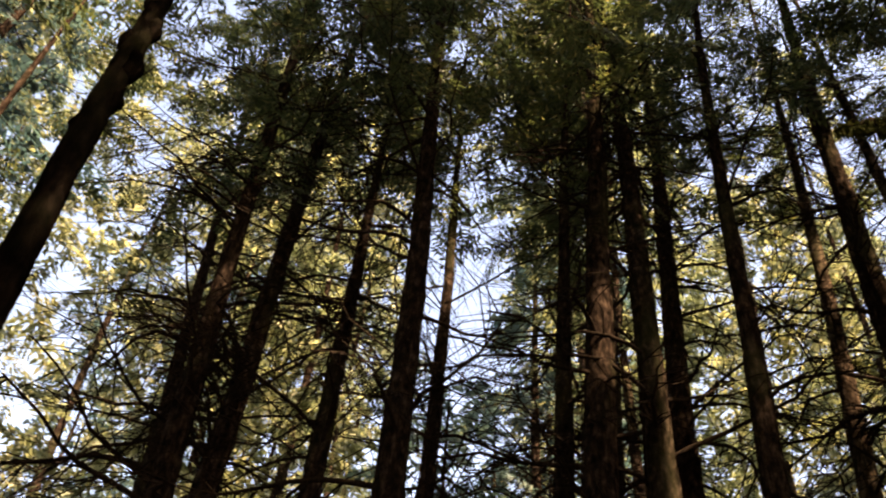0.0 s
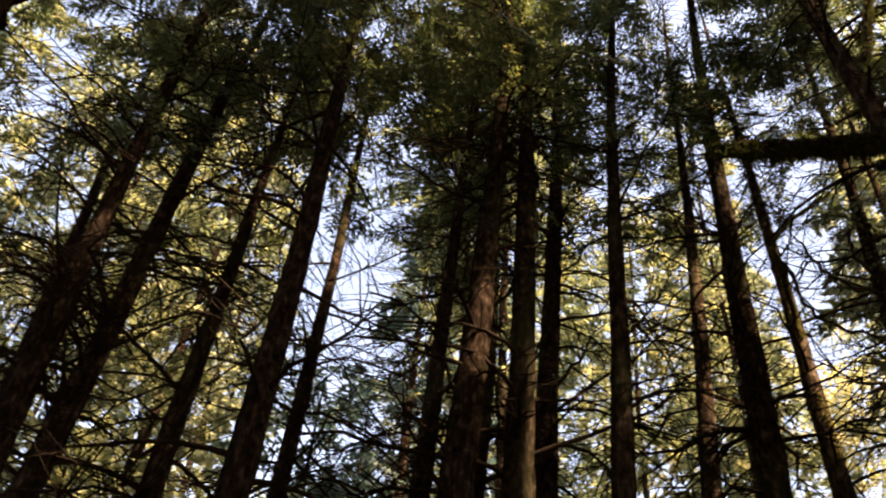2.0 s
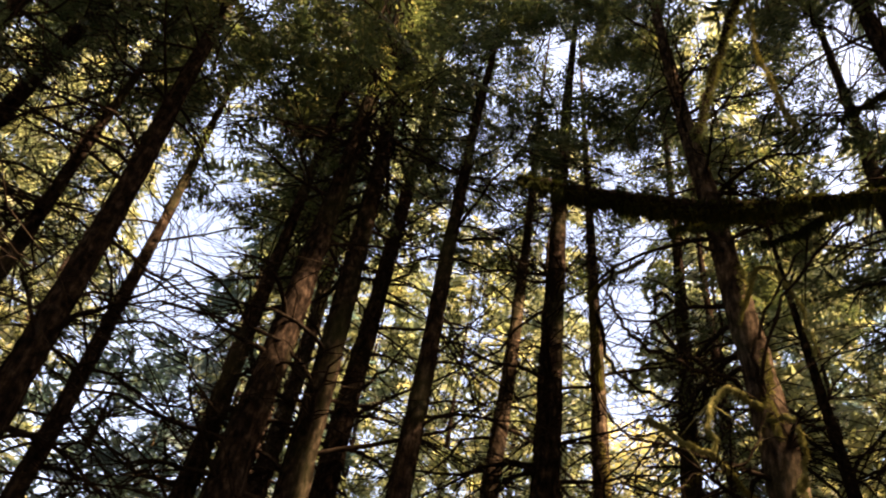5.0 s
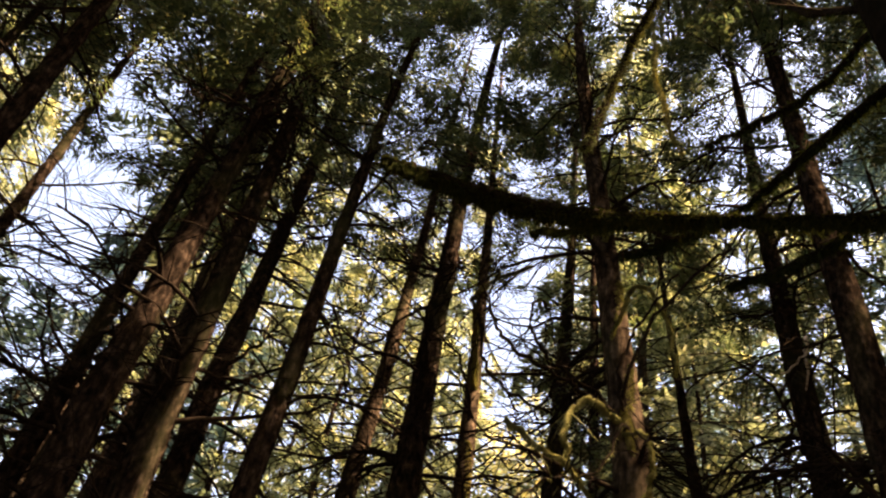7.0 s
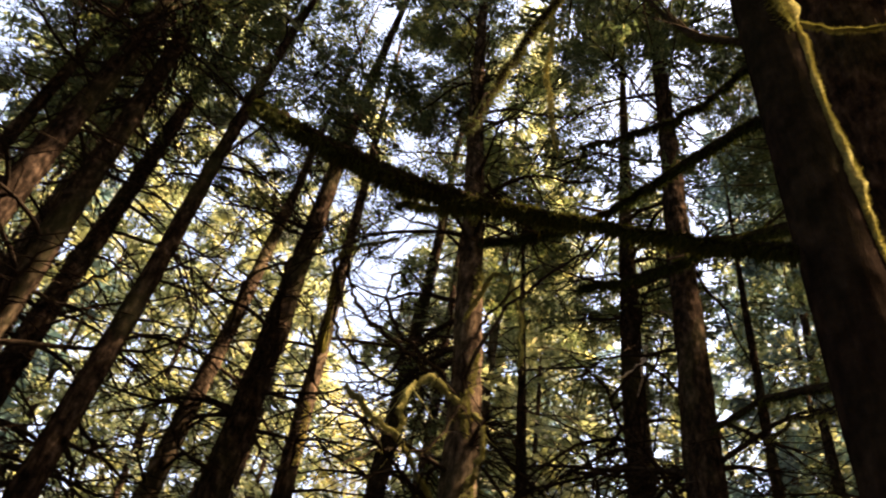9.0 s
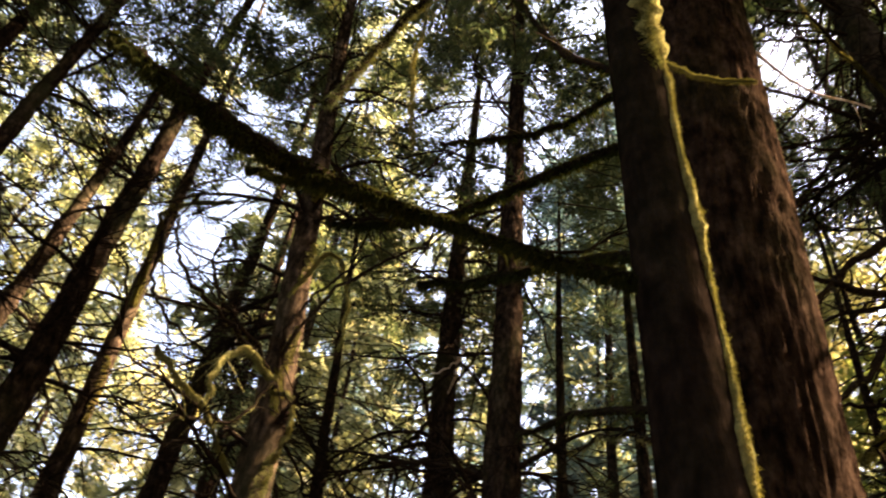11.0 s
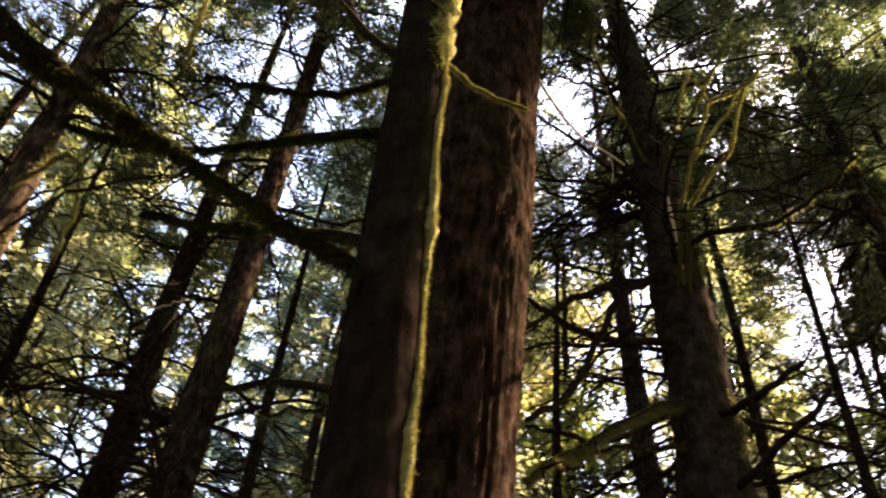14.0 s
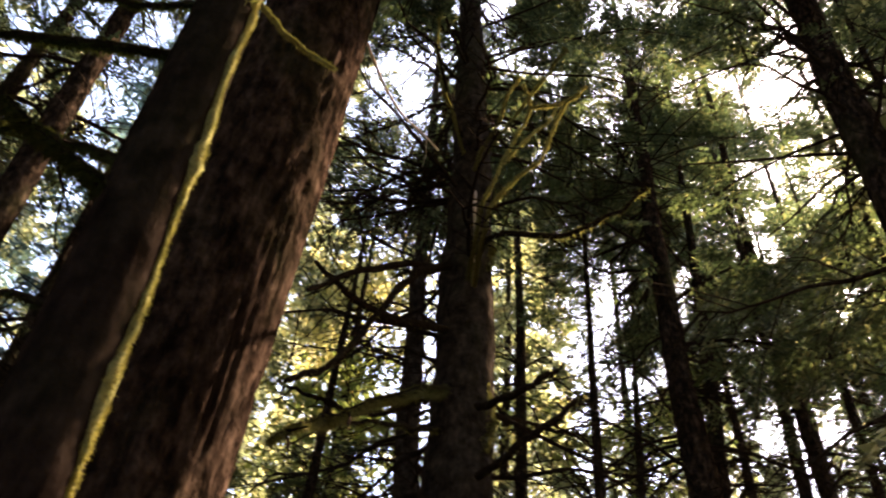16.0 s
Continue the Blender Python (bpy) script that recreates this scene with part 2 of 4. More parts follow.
def limb_with_twigs(quads, rng, line, thick, twigs, twig_reach, sides=5):
    n, first = len(line), quads.count
    quads.tube(line, np.linspace(thick, thick * 0.28, n), sides)
    reach = np.linalg.norm(line[-1] - line[0])
    for k in range(twigs):
        s = rng.uniform(0.15, 1.0)
        i = min(int(s * (n - 1)), n - 2)
        at = line[i] + (line[i + 1] - line[i]) * (s * (n - 1) - i)
        way = line[i + 1] - line[i]
        way = way / (np.linalg.norm(way) + 1e-9)
        side = np.cross(way, (0, 0, 1.0)) * rng.choice((-1, 1))
        go = way * rng.uniform(0.3, 0.9) + side * rng.uniform(0.4, 1.0) + np.array((0, 0, rng.uniform(-0.75, 0.3)))
        go *= twig_reach * rng.uniform(0.4, 1.2) / np.linalg.norm(go)
        mid = at + go * 0.5 + rng.normal(0, 0.04, 3) * twig_reach
        end = at + go + np.array((0, 0, rng.uniform(-0.25, 0.1))) * twig_reach
        t = max(thick * 0.33, 0.004)
        quads.tube([at, mid, end], [t, t * 0.7, t * 0.35], 3)
        quads.join(first + i * sides, quads.count - 9)


# ---- trees ----
# stretches of stem and limb that the sun reaches through gaps in the crowns: x, y, from z to z
SHAFTS = np.array((
    (2.78, 0.24, 2.0, 6.6), (2.58, 0.24, 5.3, 7.2), (3.92, -0.02, 5.0, 5.6), (4.0, 0.05, 3.4, 4.4),      # the two big stems
    (4.9, 3.8, 5.0, 5.4), (4.86, 3.9, 6.0, 6.4), (4.84, 3.95, 6.9, 7.5), (4.05, 3.7, 5.2, 6.2), (2.97, 2.4, 6.5, 7.0),
    (5.4, -1.75, 8.0, 9.6), (5.24, -2.12, 8.5, 9.4), (5.62, -0.9, 9.5, 10.6), (5.55, -0.5, 4.8, 5.5), (5.9, -0.9, 5.4, 6.0),
    (1.5, 5.95, 6.75, 7.15), (1.98, 6.1, 5.6, 6.6), (2.02, 6.1, 4.3, 4.9), (-0.87, 6.36, 4.7, 5.1), (-0.28, 5.32, 9.6, 9.9),
    (4.12, 6.78, 6.9, 7.4), (4.18, 6.76, 8.3, 9.0), (5.03, 6.17, 6.6, 8.6), (0.07, 7.14, 8.3, 8.9),
))


def in_gap(points, near=0.24):
    """Which points stand in the sun's way to those stretches."""
    p = np.asarray(points, float).reshape(-1, 3)
    s = np.array(sun_way)
    u = np.array((0.0, 0.0, 1.0)) - s * s[2]
    hit = np.zeros(len(p), bool)
    for x, y, low, high in SHAFTS:
        d = p - (x, y, low)
        along = d @ s
        flat = d - along[:, None] * s
        k = np.clip(flat @ u / (u @ u), 0, high - low)
        hit |= (np.linalg.norm(flat - k[:, None] * u, axis=1) < near) & (d[:, 2] - k > 0.12)
    return hit


# openings in the canopy, as seen from the clearing: compass bearing, height angle, half-width, in degrees
GAPS = np.array((
    (0.1, 45.6, 2.3), (-2.1, 40.6, 2.3), (-1.1, 49.1, 1.1), (0.2, 43.2, 2.1), (20.7, 48.8, 1.0), (20.4, 33.5, 1.6), (39.5, 47.8, 1.1),
    (39.5, 35.8, 2.7), (41.0, 44.1, 1.1), (58.2, 45.6, 1.5), (58.5, 49.0, 2.1), (69.7, 49.5, 1.9), (62.5, 47.0, 1.4), (95.1, 55.4, 1.3), (98.4, 44.5, 2.1), (94.3, 44.5, 2.1), (93.5, 56.5, 1.4),
    (131.0, 53.0, 1.3), (129.2, 47.4, 1.9), (128.1, 43.9, 1.1), (114.5, 43.0, 2.1), (114.8, 38.9, 1.3), (126.8, 33.4, 2.1), (-36.5, 40.0, 1.9), (-29.9, 33.2, 1.9), (-32.0, 38.0, 2.1), (-31.2, 42.0, 1.9), (-29.7, 46.1, 1.6),
))
CLEARING = np.array((0.45, 0.0, 1.66))
gap_az, gap_up = np.radians(GAPS[:, 0]), np.radians(GAPS[:, 1])
GAP_WAYS = np.stack([np.sin(gap_az) * np.cos(gap_up), np.cos(gap_az) * np.cos(gap_up), np.sin(gap_up)], -1)
GAP_COS = np.cos(np.radians(GAPS[:, 2]))


def in_opening(points):
    """Which points lie in one of the openings."""
    d = np.asarray(points, float).reshape(-1, 3) - CLEARING
    d = d / (np.linalg.norm(d, axis=1, keepdims=True) + 1e-9)
    return (d @ GAP_WAYS.T > GAP_COS).any(1)


def fills_opening(p, size):
    """Whether a tall conifer at p would close one of the openings."""
    d = Vector((p[0], p[1])) - Vector(CLEARING[:2])
    for bearing, up, half in GAPS[GAPS[:, 2] > 2.0]:
        way = Vector((math.sin(radians(bearing)), math.cos(radians(bearing))))
        along, aside = d.dot(way), abs(d.cross(way))
        h = (CLEARING[2] + along * math.tan(radians(up))) / size
        if along > 0 and h < 27 and aside < 0.1 + 1.6 * size * max(0.0, 1 - max(h - 6, 0) / 21) ** 0.75 + math.hypot(along, h) * math.tan(radians(half)) * 0.7:
            return True
    return False


def trunk_quads(rng, base, lean, radius, height, sides, step, rough, bend=0.05, flare=True, furrow=0.0):
    """A tapered, slightly crooked stem from just under the ground to its top; radius(z) in metres."""
    z = np.concatenate([np.arange(-0.3, height, step), [height]])
    ph = rng.uniform(0, 6.3, 4)
    line = np.stack([base[0] + lean[0] * z + bend * np.sin(z * 0.55 + ph[0]) * 0.6, base[1] + lean[1] * z + bend * np.sin(z * 0.47 + ph[1]) * 0.6, z], -1)
    r = np.array([radius(v) for v in z])
    if flare:
        r = r * (1 + 0.5 * np.exp(-np.maximum(z, 0) / 0.45))
    a = np.arange(sides)
    lump = 1 + rough * (rng.normal(0, 0.5, (len(z), sides)) + np.sin(a * 2 * math.pi / sides * 2 + ph[2])[None] * 0.5 + np.sin(z[:, None] * 2.3 + a * 2 * math.pi / sides + ph[3]) * 0.6)
    if furrow:
        for i, v in enumerate(z):
            for j in range(sides):
                w = a[j] * 2 * math.pi / sides
                f = abs(noise.noise((math.cos(w) * 7, math.sin(w) * 8, v * 1.9))) + 0.5 * abs(noise.noise((math.cos(w) * 15, math.sin(w) * 17, v * 4.0)))
                lump[i, j] += furrow * (min(f, 0.35) / 0.35 - 0.8)
    q = Quads()
    q.tube(line, r, sides, lump)
    return q, z, line


def stem_at(z, line, h):
    return np.array([np.interp(h, z, line[:, k]) for k in range(3)])


def fine_tree(name, label, x, y, lean=(0, 0), r=0.1, at=7.0, height=20.0, dead=(2.0, 9.5), crown=8.5, limbs=34, sprays=420, seed=1, mat=None, size=0.62, reach=1.45, group="trees of the stand"):
    """A tree of the stand round the camera: a bare stem with dead twiggy branches and a living crown above."""
    rng = np.random.default_rng(seed)
    tree = tagged(new(name), label, "tree", group)
    tree.location = (x, y, 0)
    taper = lambda v: max(r * (height - v) / (height - at), 0.012)
    q, z, line = trunk_quads(rng, (0, 0), lean, taper, height, 12, 0.2, 0.085, 0.06)
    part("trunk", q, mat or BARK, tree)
    for k in range(limbs):
        h = rng.uniform(*dead)
        yaw = rng.uniform(0, 2 * math.pi)
        long = reach * rng.uniform(0.35, 1.2)
        q = Quads()
        start = stem_at(z, line, h)
        limb = limb_line(rng, start, yaw, long, rng.uniform(-0.1, 0.7), rng.uniform(0.15, 0.95), rng.uniform(0, 0.4), wobble=0.08)
        limb_with_twigs(q, rng, limb, min(0.026, max(0.01, taper(h) * rng.uniform(0.12, 0.26))), 13, 0.45 * long + 0.16)
        if not in_gap(limb[1:] + np.array((x, y, 0)), 0.16).any():
            part("branch", q, TWIG, tree)
    hs = crown + (height - crown) * rng.uniform(0, 1, max(sprays // 7, 1)) ** 1.15
    q, stems = Leaves(), Quads()
    places, ways = [], []
    for h in hs:
        yaw = rng.uniform(0, 2 * math.pi)
        long = (0.35 + reach * 1.25 * (1 - (h - crown) / (height - crown + 0.01)) ** 0.8) * rng.uniform(0.7, 1.15)
        limb = limb_line(rng, stem_at(z, line, h), yaw, long, rng.uniform(0.05, 0.35), 0.35, 0.1, 5)
        stems.tube(limb, np.linspace(max(0.007, taper(h) * 0.13), 0.003, 5), 4)
        for k in range(7):
            s = rng.uniform(0.3, 1.0)
            places.append(limb[0] + (limb[-1] - limb[0]) * s + rng.normal(0, 0.05, 3))
            a = yaw + rng.uniform(-1.1, 1.1)
            ways.append((math.cos(a), math.sin(a), rng.uniform(-0.65, 0.2)))
    if sprays:
        places, ways, sizes = np.array(places), np.array(ways), rng.uniform(0.55, 1.2, len(places)) * size
        keep = ~(in_gap(places + (x, y, 0)) | in_gap(places + ways * sizes[:, None] * 0.4 + (x, y, 0)) | in_gap(places + ways * sizes[:, None] * 0.8 + (x, y, 0)) | (rng.random(len(places)) < 0.75) & (in_opening(places + ways * sizes[:, None] * 0.3 + (x, y, 0)) | in_opening(places + ways * sizes[:, None] * 0.8 + (x, y, 0))))
        strew(q, rng, FINE, places[keep], ways[keep], sizes[keep])
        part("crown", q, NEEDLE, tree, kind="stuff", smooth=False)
        part("crown_wood", stems, TWIG, tree, kind="stuff")
    return tree, z, line, taper


def far_tree(seed, height, crown, reach, limbs, leaves, kinds=None, size=0.85, dead=38, needles=None):
    """A tall conifer of the wood behind; built once for each kind and copied."""
    rng = np.random.default_rng(seed)
    tree = tagged(new("conifer"), "tall conifer with a reddish stem and sunlit-toned needles in the wood behind", "tree", "trees of the wood behind")
    taper = lambda v: max(0.17 * (height - v) / height, 0.01)
    q, z, line = trunk_quads(rng, (0, 0), (rng.normal(0, 0.008), rng.normal(0, 0.008)), taper, height, 8, 0.9, 0.05, 0.12)
    part("trunk", q, BARK, tree)
    stems, q = Quads(), Leaves()
    places, ways = [], []
    for n in range(limbs):
        u = (n + rng.uniform(0, 1)) / limbs
        h = crown + (height - crown - 0.3) * u
        yaw = n * 2.4 + rng.normal(0, 0.5)
        long = (0.3 + reach * (1 - u) ** 0.75 * min(1, 0.55 + 2.2 * u)) * rng.uniform(0.6, 1.2)
        limb = limb_line(rng, stem_at(z, line, h), yaw, long, rng.uniform(0.0, 0.35), 0.4, 0.12, 5)
        stems.tube(limb, np.linspace(max(0.01, taper(h) * 0.15), 0.004, 5), 3)
        for k in range(max(3, int(leaves * (0.4 + long / reach) / 1.2))):
            s = rng.uniform(0.2, 1.0)
            i = min(int(s * 4), 3)
            places.append(limb[i] + (limb[i + 1] - limb[i]) * (s * 4 - i) + rng.normal(0, 0.1, 3))
            a = yaw + rng.uniform(-1.2, 1.2)
            ways.append((math.cos(a), math.sin(a), rng.uniform(-0.75, 0.15)))
    for n in range(dead):
        h = rng.uniform(2.5, crown + 6)
        limb = limb_line(rng, stem_at(z, line, h), rng.uniform(0, 6.3), rng.uniform(0.5, 1.7), rng.uniform(-0.1, 0.4), 0.3, 0.1, 5)
        limb_with_twigs(stems, rng, limb, 0.014, 5, 0.45, 3)
    strew(q, rng, kinds or COARSE, np.array(places), np.array(ways), rng.uniform(0.5, 1.1, len(places)) * size)
    part("crown_wood", stems, TWIG, tree, kind="stuff")
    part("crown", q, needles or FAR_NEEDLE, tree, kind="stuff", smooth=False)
    return tree


def broadleaf(x, y, low, high, spread, seed, label, foliage=None):
    """A slender understorey tree with bright leaves in loose clumps."""
    rng = np.random.default_rng(seed)
    tree = tagged(new("maple"), label, "tree", "understorey maples")
    tree.location = (x, y, 0)
    q, z, line = trunk_quads(rng, (0, 0), (0.03, 0.02), lambda v: max(0.06 * (high - v) / high, 0.012), high - 0.5, 8, 0.5, 0.06, 0.2)
    part("trunk", q, BARK_GREY, tree)
    leaves, stems = Leaves(), Quads()
    for n in range(46):
        h = rng.uniform(low, high)
        yaw = rng.uniform(0, 6.3)
        line_out = limb_line(rng, stem_at(z, line, min(h, high - 0.6) - 0.4), yaw, spread * rng.uniform(0.3, 1.0), rng.uniform(0.1, 0.6), 0.2, 0, 5)
        stems.tube(line_out, np.linspace(0.014, 0.004, 5), 4)
        for k in range(3):
            c = line_out[rng.integers(2, 5)] + rng.normal(0, 0.12, 3)
            m = 40
            at = c + rng.normal(0, 1, (m, 3)) * np.array((0.3, 0.3, 0.13))
            a = rng.normal(0, 1, (m, 3)) * np.array((1, 1, 0.5))
            a /= np.linalg.norm(a, axis=1, keepdims=True)
            b = np.cross(a, rng.normal(0, 0.5, (m, 3)) + np.array((0, 0, 1.0)))
            size = rng.uniform(0.03, 0.07, (m, 1))
            leaves.cards(np.stack([at + a * size * 1.3, at - a * size * 0.6 + b * size, at - a * size * 0.6 - b * size], 1))
    part("crown", leaves, foliage or BROAD, tree, kind="stuff", smooth=False)
    part("crown_wood", stems, TWIG, tree, kind="stuff")
    return tree


# ---- ground ----
def ground_height(x, y):
    return 0.1 * math.sin(x * 0.35 + 1) * math.cos(y * 0.3) if math.hypot(x, y) < 60 else 0.0


gm = bmesh.new()
rings = [0, 1, 2, 3, 4.5, 6, 8, 10, 13, 16, 20, 25, 32, 45, 70, 150, 400, 1500]
loops = []
for d in rings[1:]:
    loops.append([gm.verts.new((d * math.cos(a), d * math.sin(a), ground_height(d * math.cos(a), d * math.sin(a)))) for a in [2 * math.pi * k / 48 for k in range(48)]])
mid = gm.verts.new((0, 0, 0))
for k in range(48):
    gm.faces.new((mid, loops[0][k], loops[0][(k + 1) % 48]))
    for a, b in zip(loops, loops[1:]):
        gm.faces.new((a[k], b[k], b[(k + 1) % 48], a[(k + 1) % 48]))
gmesh = bpy.data.meshes.new("ground")
gm.to_mesh(gmesh)
gmesh.materials.append(LITTER)
tagged(new("ground", gmesh), "forest floor of brown needle litter under the trees", "ground", kind="structure")

# ---- the stand round the camera ----
THIN = "slender dark conifer stem with dead twiggy branches"
RED = "conifer stem with reddish scaly bark and dead branches"
knobbly = fine_tree("conifer", "conifer stem coloured dark as in shade, knobbly against the sky", -1.87, 3.08, (-0.012, -0.008), 0.072, 5.4, 14, (6.5, 10), 9.0, 13, 121, 11, BARK_SHADED)
fine_tree("conifer", THIN, -1.58, 5.79, (-0.036, -0.012), 0.086, 6.8, 16, (3, 10), 9.0, 80, 200, 12)
fine_tree("conifer", THIN, -1.85, 6.24, (0.038, 0.009), 0.085, 7.4, 16, (3, 10), 9.3, 80, 200, 13)
fine_tree("conifer", RED, -0.94, 6.43, (0.015, 0.002), 0.079, 6.0, 13, (3, 9), 7.8, 70, 150, 14)
fine_tree("conifer", THIN, -0.13, 5.40, (-0.016, -0.001), 0.093, 7.0, 17, (4, 11), 9.2, 39, 300, 15)
fine_tree("conifer", RED, 0.09, 7.20, (-0.003, 0.0), 0.065, 7.7, 15, (4, 11), 9.6, 39, 200, 16)
fine_tree("conifer", RED, 1.01, 6.53, (0.032, -0.006), 0.070, 7.2, 15, (4, 11), 9.2, 44, 260, 17)
fine_tree("conifer", "stout conifer stem with a sunlit patch of bark", 1.37, 6.05, (0.017, -0.004), 0.128, 7.5, 19, (4, 11), 8.8, 39, 300, 18)
fine_tree("conifer", RED, 2.12, 6.15, (-0.022, 0.007), 0.113, 8.0, 19, (4, 11.5), 10, 44, 190, 19)
fine_tree("conifer", THIN, 2.41, 7.10, (0.017, -0.006), 0.097, 9.0, 19, (4, 12), 11.2, 57, 100, 20)
fine_tree("conifer", THIN, 2.48, 5.91, (0.038, -0.019), 0.075, 8.2, 17, (4, 12), 11, 59, 108, 21)
fine_tree("conifer", "conifer stem with sunlit orange bark", 3.87, 7.01, (0.037, -0.022), 0.077, 8.5, 17, (4, 12), 12, 46, 90, 22, BARK_LIT)
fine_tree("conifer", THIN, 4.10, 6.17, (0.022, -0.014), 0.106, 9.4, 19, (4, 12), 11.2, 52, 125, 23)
streaked = fine_tree("conifer", "conifer stem with a long sunlit streak of bark", 5.17, 6.14, (-0.020, 0.014), 0.082, 8.2, 17, (4, 12), 11.3, 52, 90, 24, BARK_LIT)
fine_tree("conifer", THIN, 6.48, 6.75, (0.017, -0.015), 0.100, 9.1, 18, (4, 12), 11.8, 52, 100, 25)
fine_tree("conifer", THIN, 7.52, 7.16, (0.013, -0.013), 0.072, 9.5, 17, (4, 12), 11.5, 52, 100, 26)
patched = fine_tree("conifer", "stout conifer stem with lit bark patches and mossy curling twigs", 5.08, 3.70, (-0.036, 0.038), 0.120, 7.4, 18, (4, 12), 11.4, 80, 330, 27, BARK_LIT)
fine_tree("conifer", "straight conifer stem with smooth brown bark", 6.04, 2.34, (-0.003, 0.007), 0.112, 9.2, 19, (4, 13), 10.4, 57, 560, 28)
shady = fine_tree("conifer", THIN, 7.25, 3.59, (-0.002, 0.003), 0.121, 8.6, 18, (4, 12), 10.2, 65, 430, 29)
fine_tree("conifer", THIN, 7.21, 4.60, (-0.031, 0.040), 0.056, 7.6, 13, (4, 10), 7.5, 44, 170, 30)
scarred = fine_tree("conifer", "grey-brown conifer stem with mossy limbs and a pale scar", 6.40, -1.58, (0.004, 0.018), 0.218, 9.0, 21, (4, 14), 11, 100, 680, 31, BARK_ASH, reach=2.1)
fine_tree("conifer", "grey conifer stem with a little moss", 9.58, -1.73, (0.003, 0.024), 0.123, 9.5, 19, (4, 13), 11.5, 75, 420, 32, BARK_ASH)
fine_tree("conifer", THIN, 8.15, -4.54, (0.004, 0.007), 0.148, 9.4, 21, (4, 12), 11.0, 65, 900, 33, size=0.85, reach=1.8)
fine_tree("conifer", THIN, 9.09, -4.72, (-0.029, -0.048), 0.093, 8.7, 17, (4, 12), 10, 52, 168, 34)
fine_tree("conifer", "near dark conifer stem with a dense crown", 4.73, -4.74, (-0.008, -0.007), 0.176, 9.7, 20, (4, 12), 8.0, 52, 230, 35, reach=1.6)
fine_tree("conifer", "thin dead pole with short twigs", 8.23, -3.0, (-0.015, -0.038), 0.042, 8.5, 13, (4, 13), 12, 52, 0, 36, reach=0.7)

POLE = "thin pole of a young conifer, sunlit"
fine_tree("sapling", POLE, 10.69, -0.38, (-0.001, -0.019), 0.05, 9.8, 16, (5, 15), 14, 40, 40, 37, reach=0.9)
fine_tree("sapling", POLE, 12.68, -0.60, (-0.001, -0.021), 0.055, 12.2, 19, (6, 17), 16, 40, 40, 38, reach=0.9)
fine_tree("sapling", POLE, 10.87, -4.55, (-0.024, -0.05), 0.052, 9.4, 15, (5, 14), 12, 36, 60, 39, reach=0.9)
DENSE = "tall conifer with a dense dark crown"
for k, (x, y) in enumerate(((10.0, -7.0), (12.4, -7.7), (13.4, -6.1), (9.0, -6.5), (11.3, -9.2), (11.4, -3.4), (13.3, -11.4), (15.6, -11.7))):
    fine_tree("conifer", DENSE, x, y, (0.004, -0.003), 0.09, 9.0, 24 + 0.7 * k, (5, 14), 12.5, 40, 430, 100 + k, reach=1.75, size=0.8)
# three more, added to shade the big red stem and close the bright sky
for k, (x, y) in enumerate(((6.9, -6.7), (5.5, -6.3), (8.0, -8.8))):
    fine_tree("conifer", DENSE, x, y, (0.0, 0.0), 0.06, 8.0, 18 + k, (4, 9), 8.0, 36, 420, 130 + k, reach=1.7, size=0.75)
# added with its trunk out of sight, to break up sun on the patched stem
fine_tree("conifer", "tall conifer added behind the big red stem, its boughs shading the patched stem", 7.3, 0.55, (0.0, 0.0), 0.12, 8.0, 19, (9, 12), 9.0, 30, 420, 137, reach=2.0, size=0.75)
LOW = "young conifer with green boughs down its stem"
for k, (x, y) in enumerate(((11.4, -0.7), (12.6, -1.9), (10.6, -2.0))):
    fine_tree("conifer", LOW, x, y, (0.0, 0.0), 0.035, 5.0, 8.6 + 0.5 * k, (2, 5), 3.0, 12, 150, 150 + k, reach=1.2, size=0.6)
SHADE = "shaded conifer with low drooping green boughs"
for k, (x, y) in enumerate(((9.2, 3.0), (10.2, 1.6), (8.9, 2.0))):
    fine_tree("conifer", SHADE, x, y, (0.0, 0.0), 0.07, 8.0, 15 + 0.8 * k, (3, 8), 5.4, 14, 70, 140 + k, reach=1.5, size=0.7)
fine_tree("conifer", DENSE, -5.3, 6.6, (0.0, 0.0), 0.06, 7.0, 16, (3, 9), 8.5, 24, 90, 120, reach=1.7, size=0.75)
fine_tree("conifer", RED, -2.56, 8.65, (-0.05, -0.02), 0.085, 7.3, 17, (4, 12), 11, 44, 120, 40)
fine_tree("conifer", THIN, 2.34, 13.81, (-0.02, 0.0), 0.08, 11.0, 19, (6, 15), 15, 40, 60, 50)

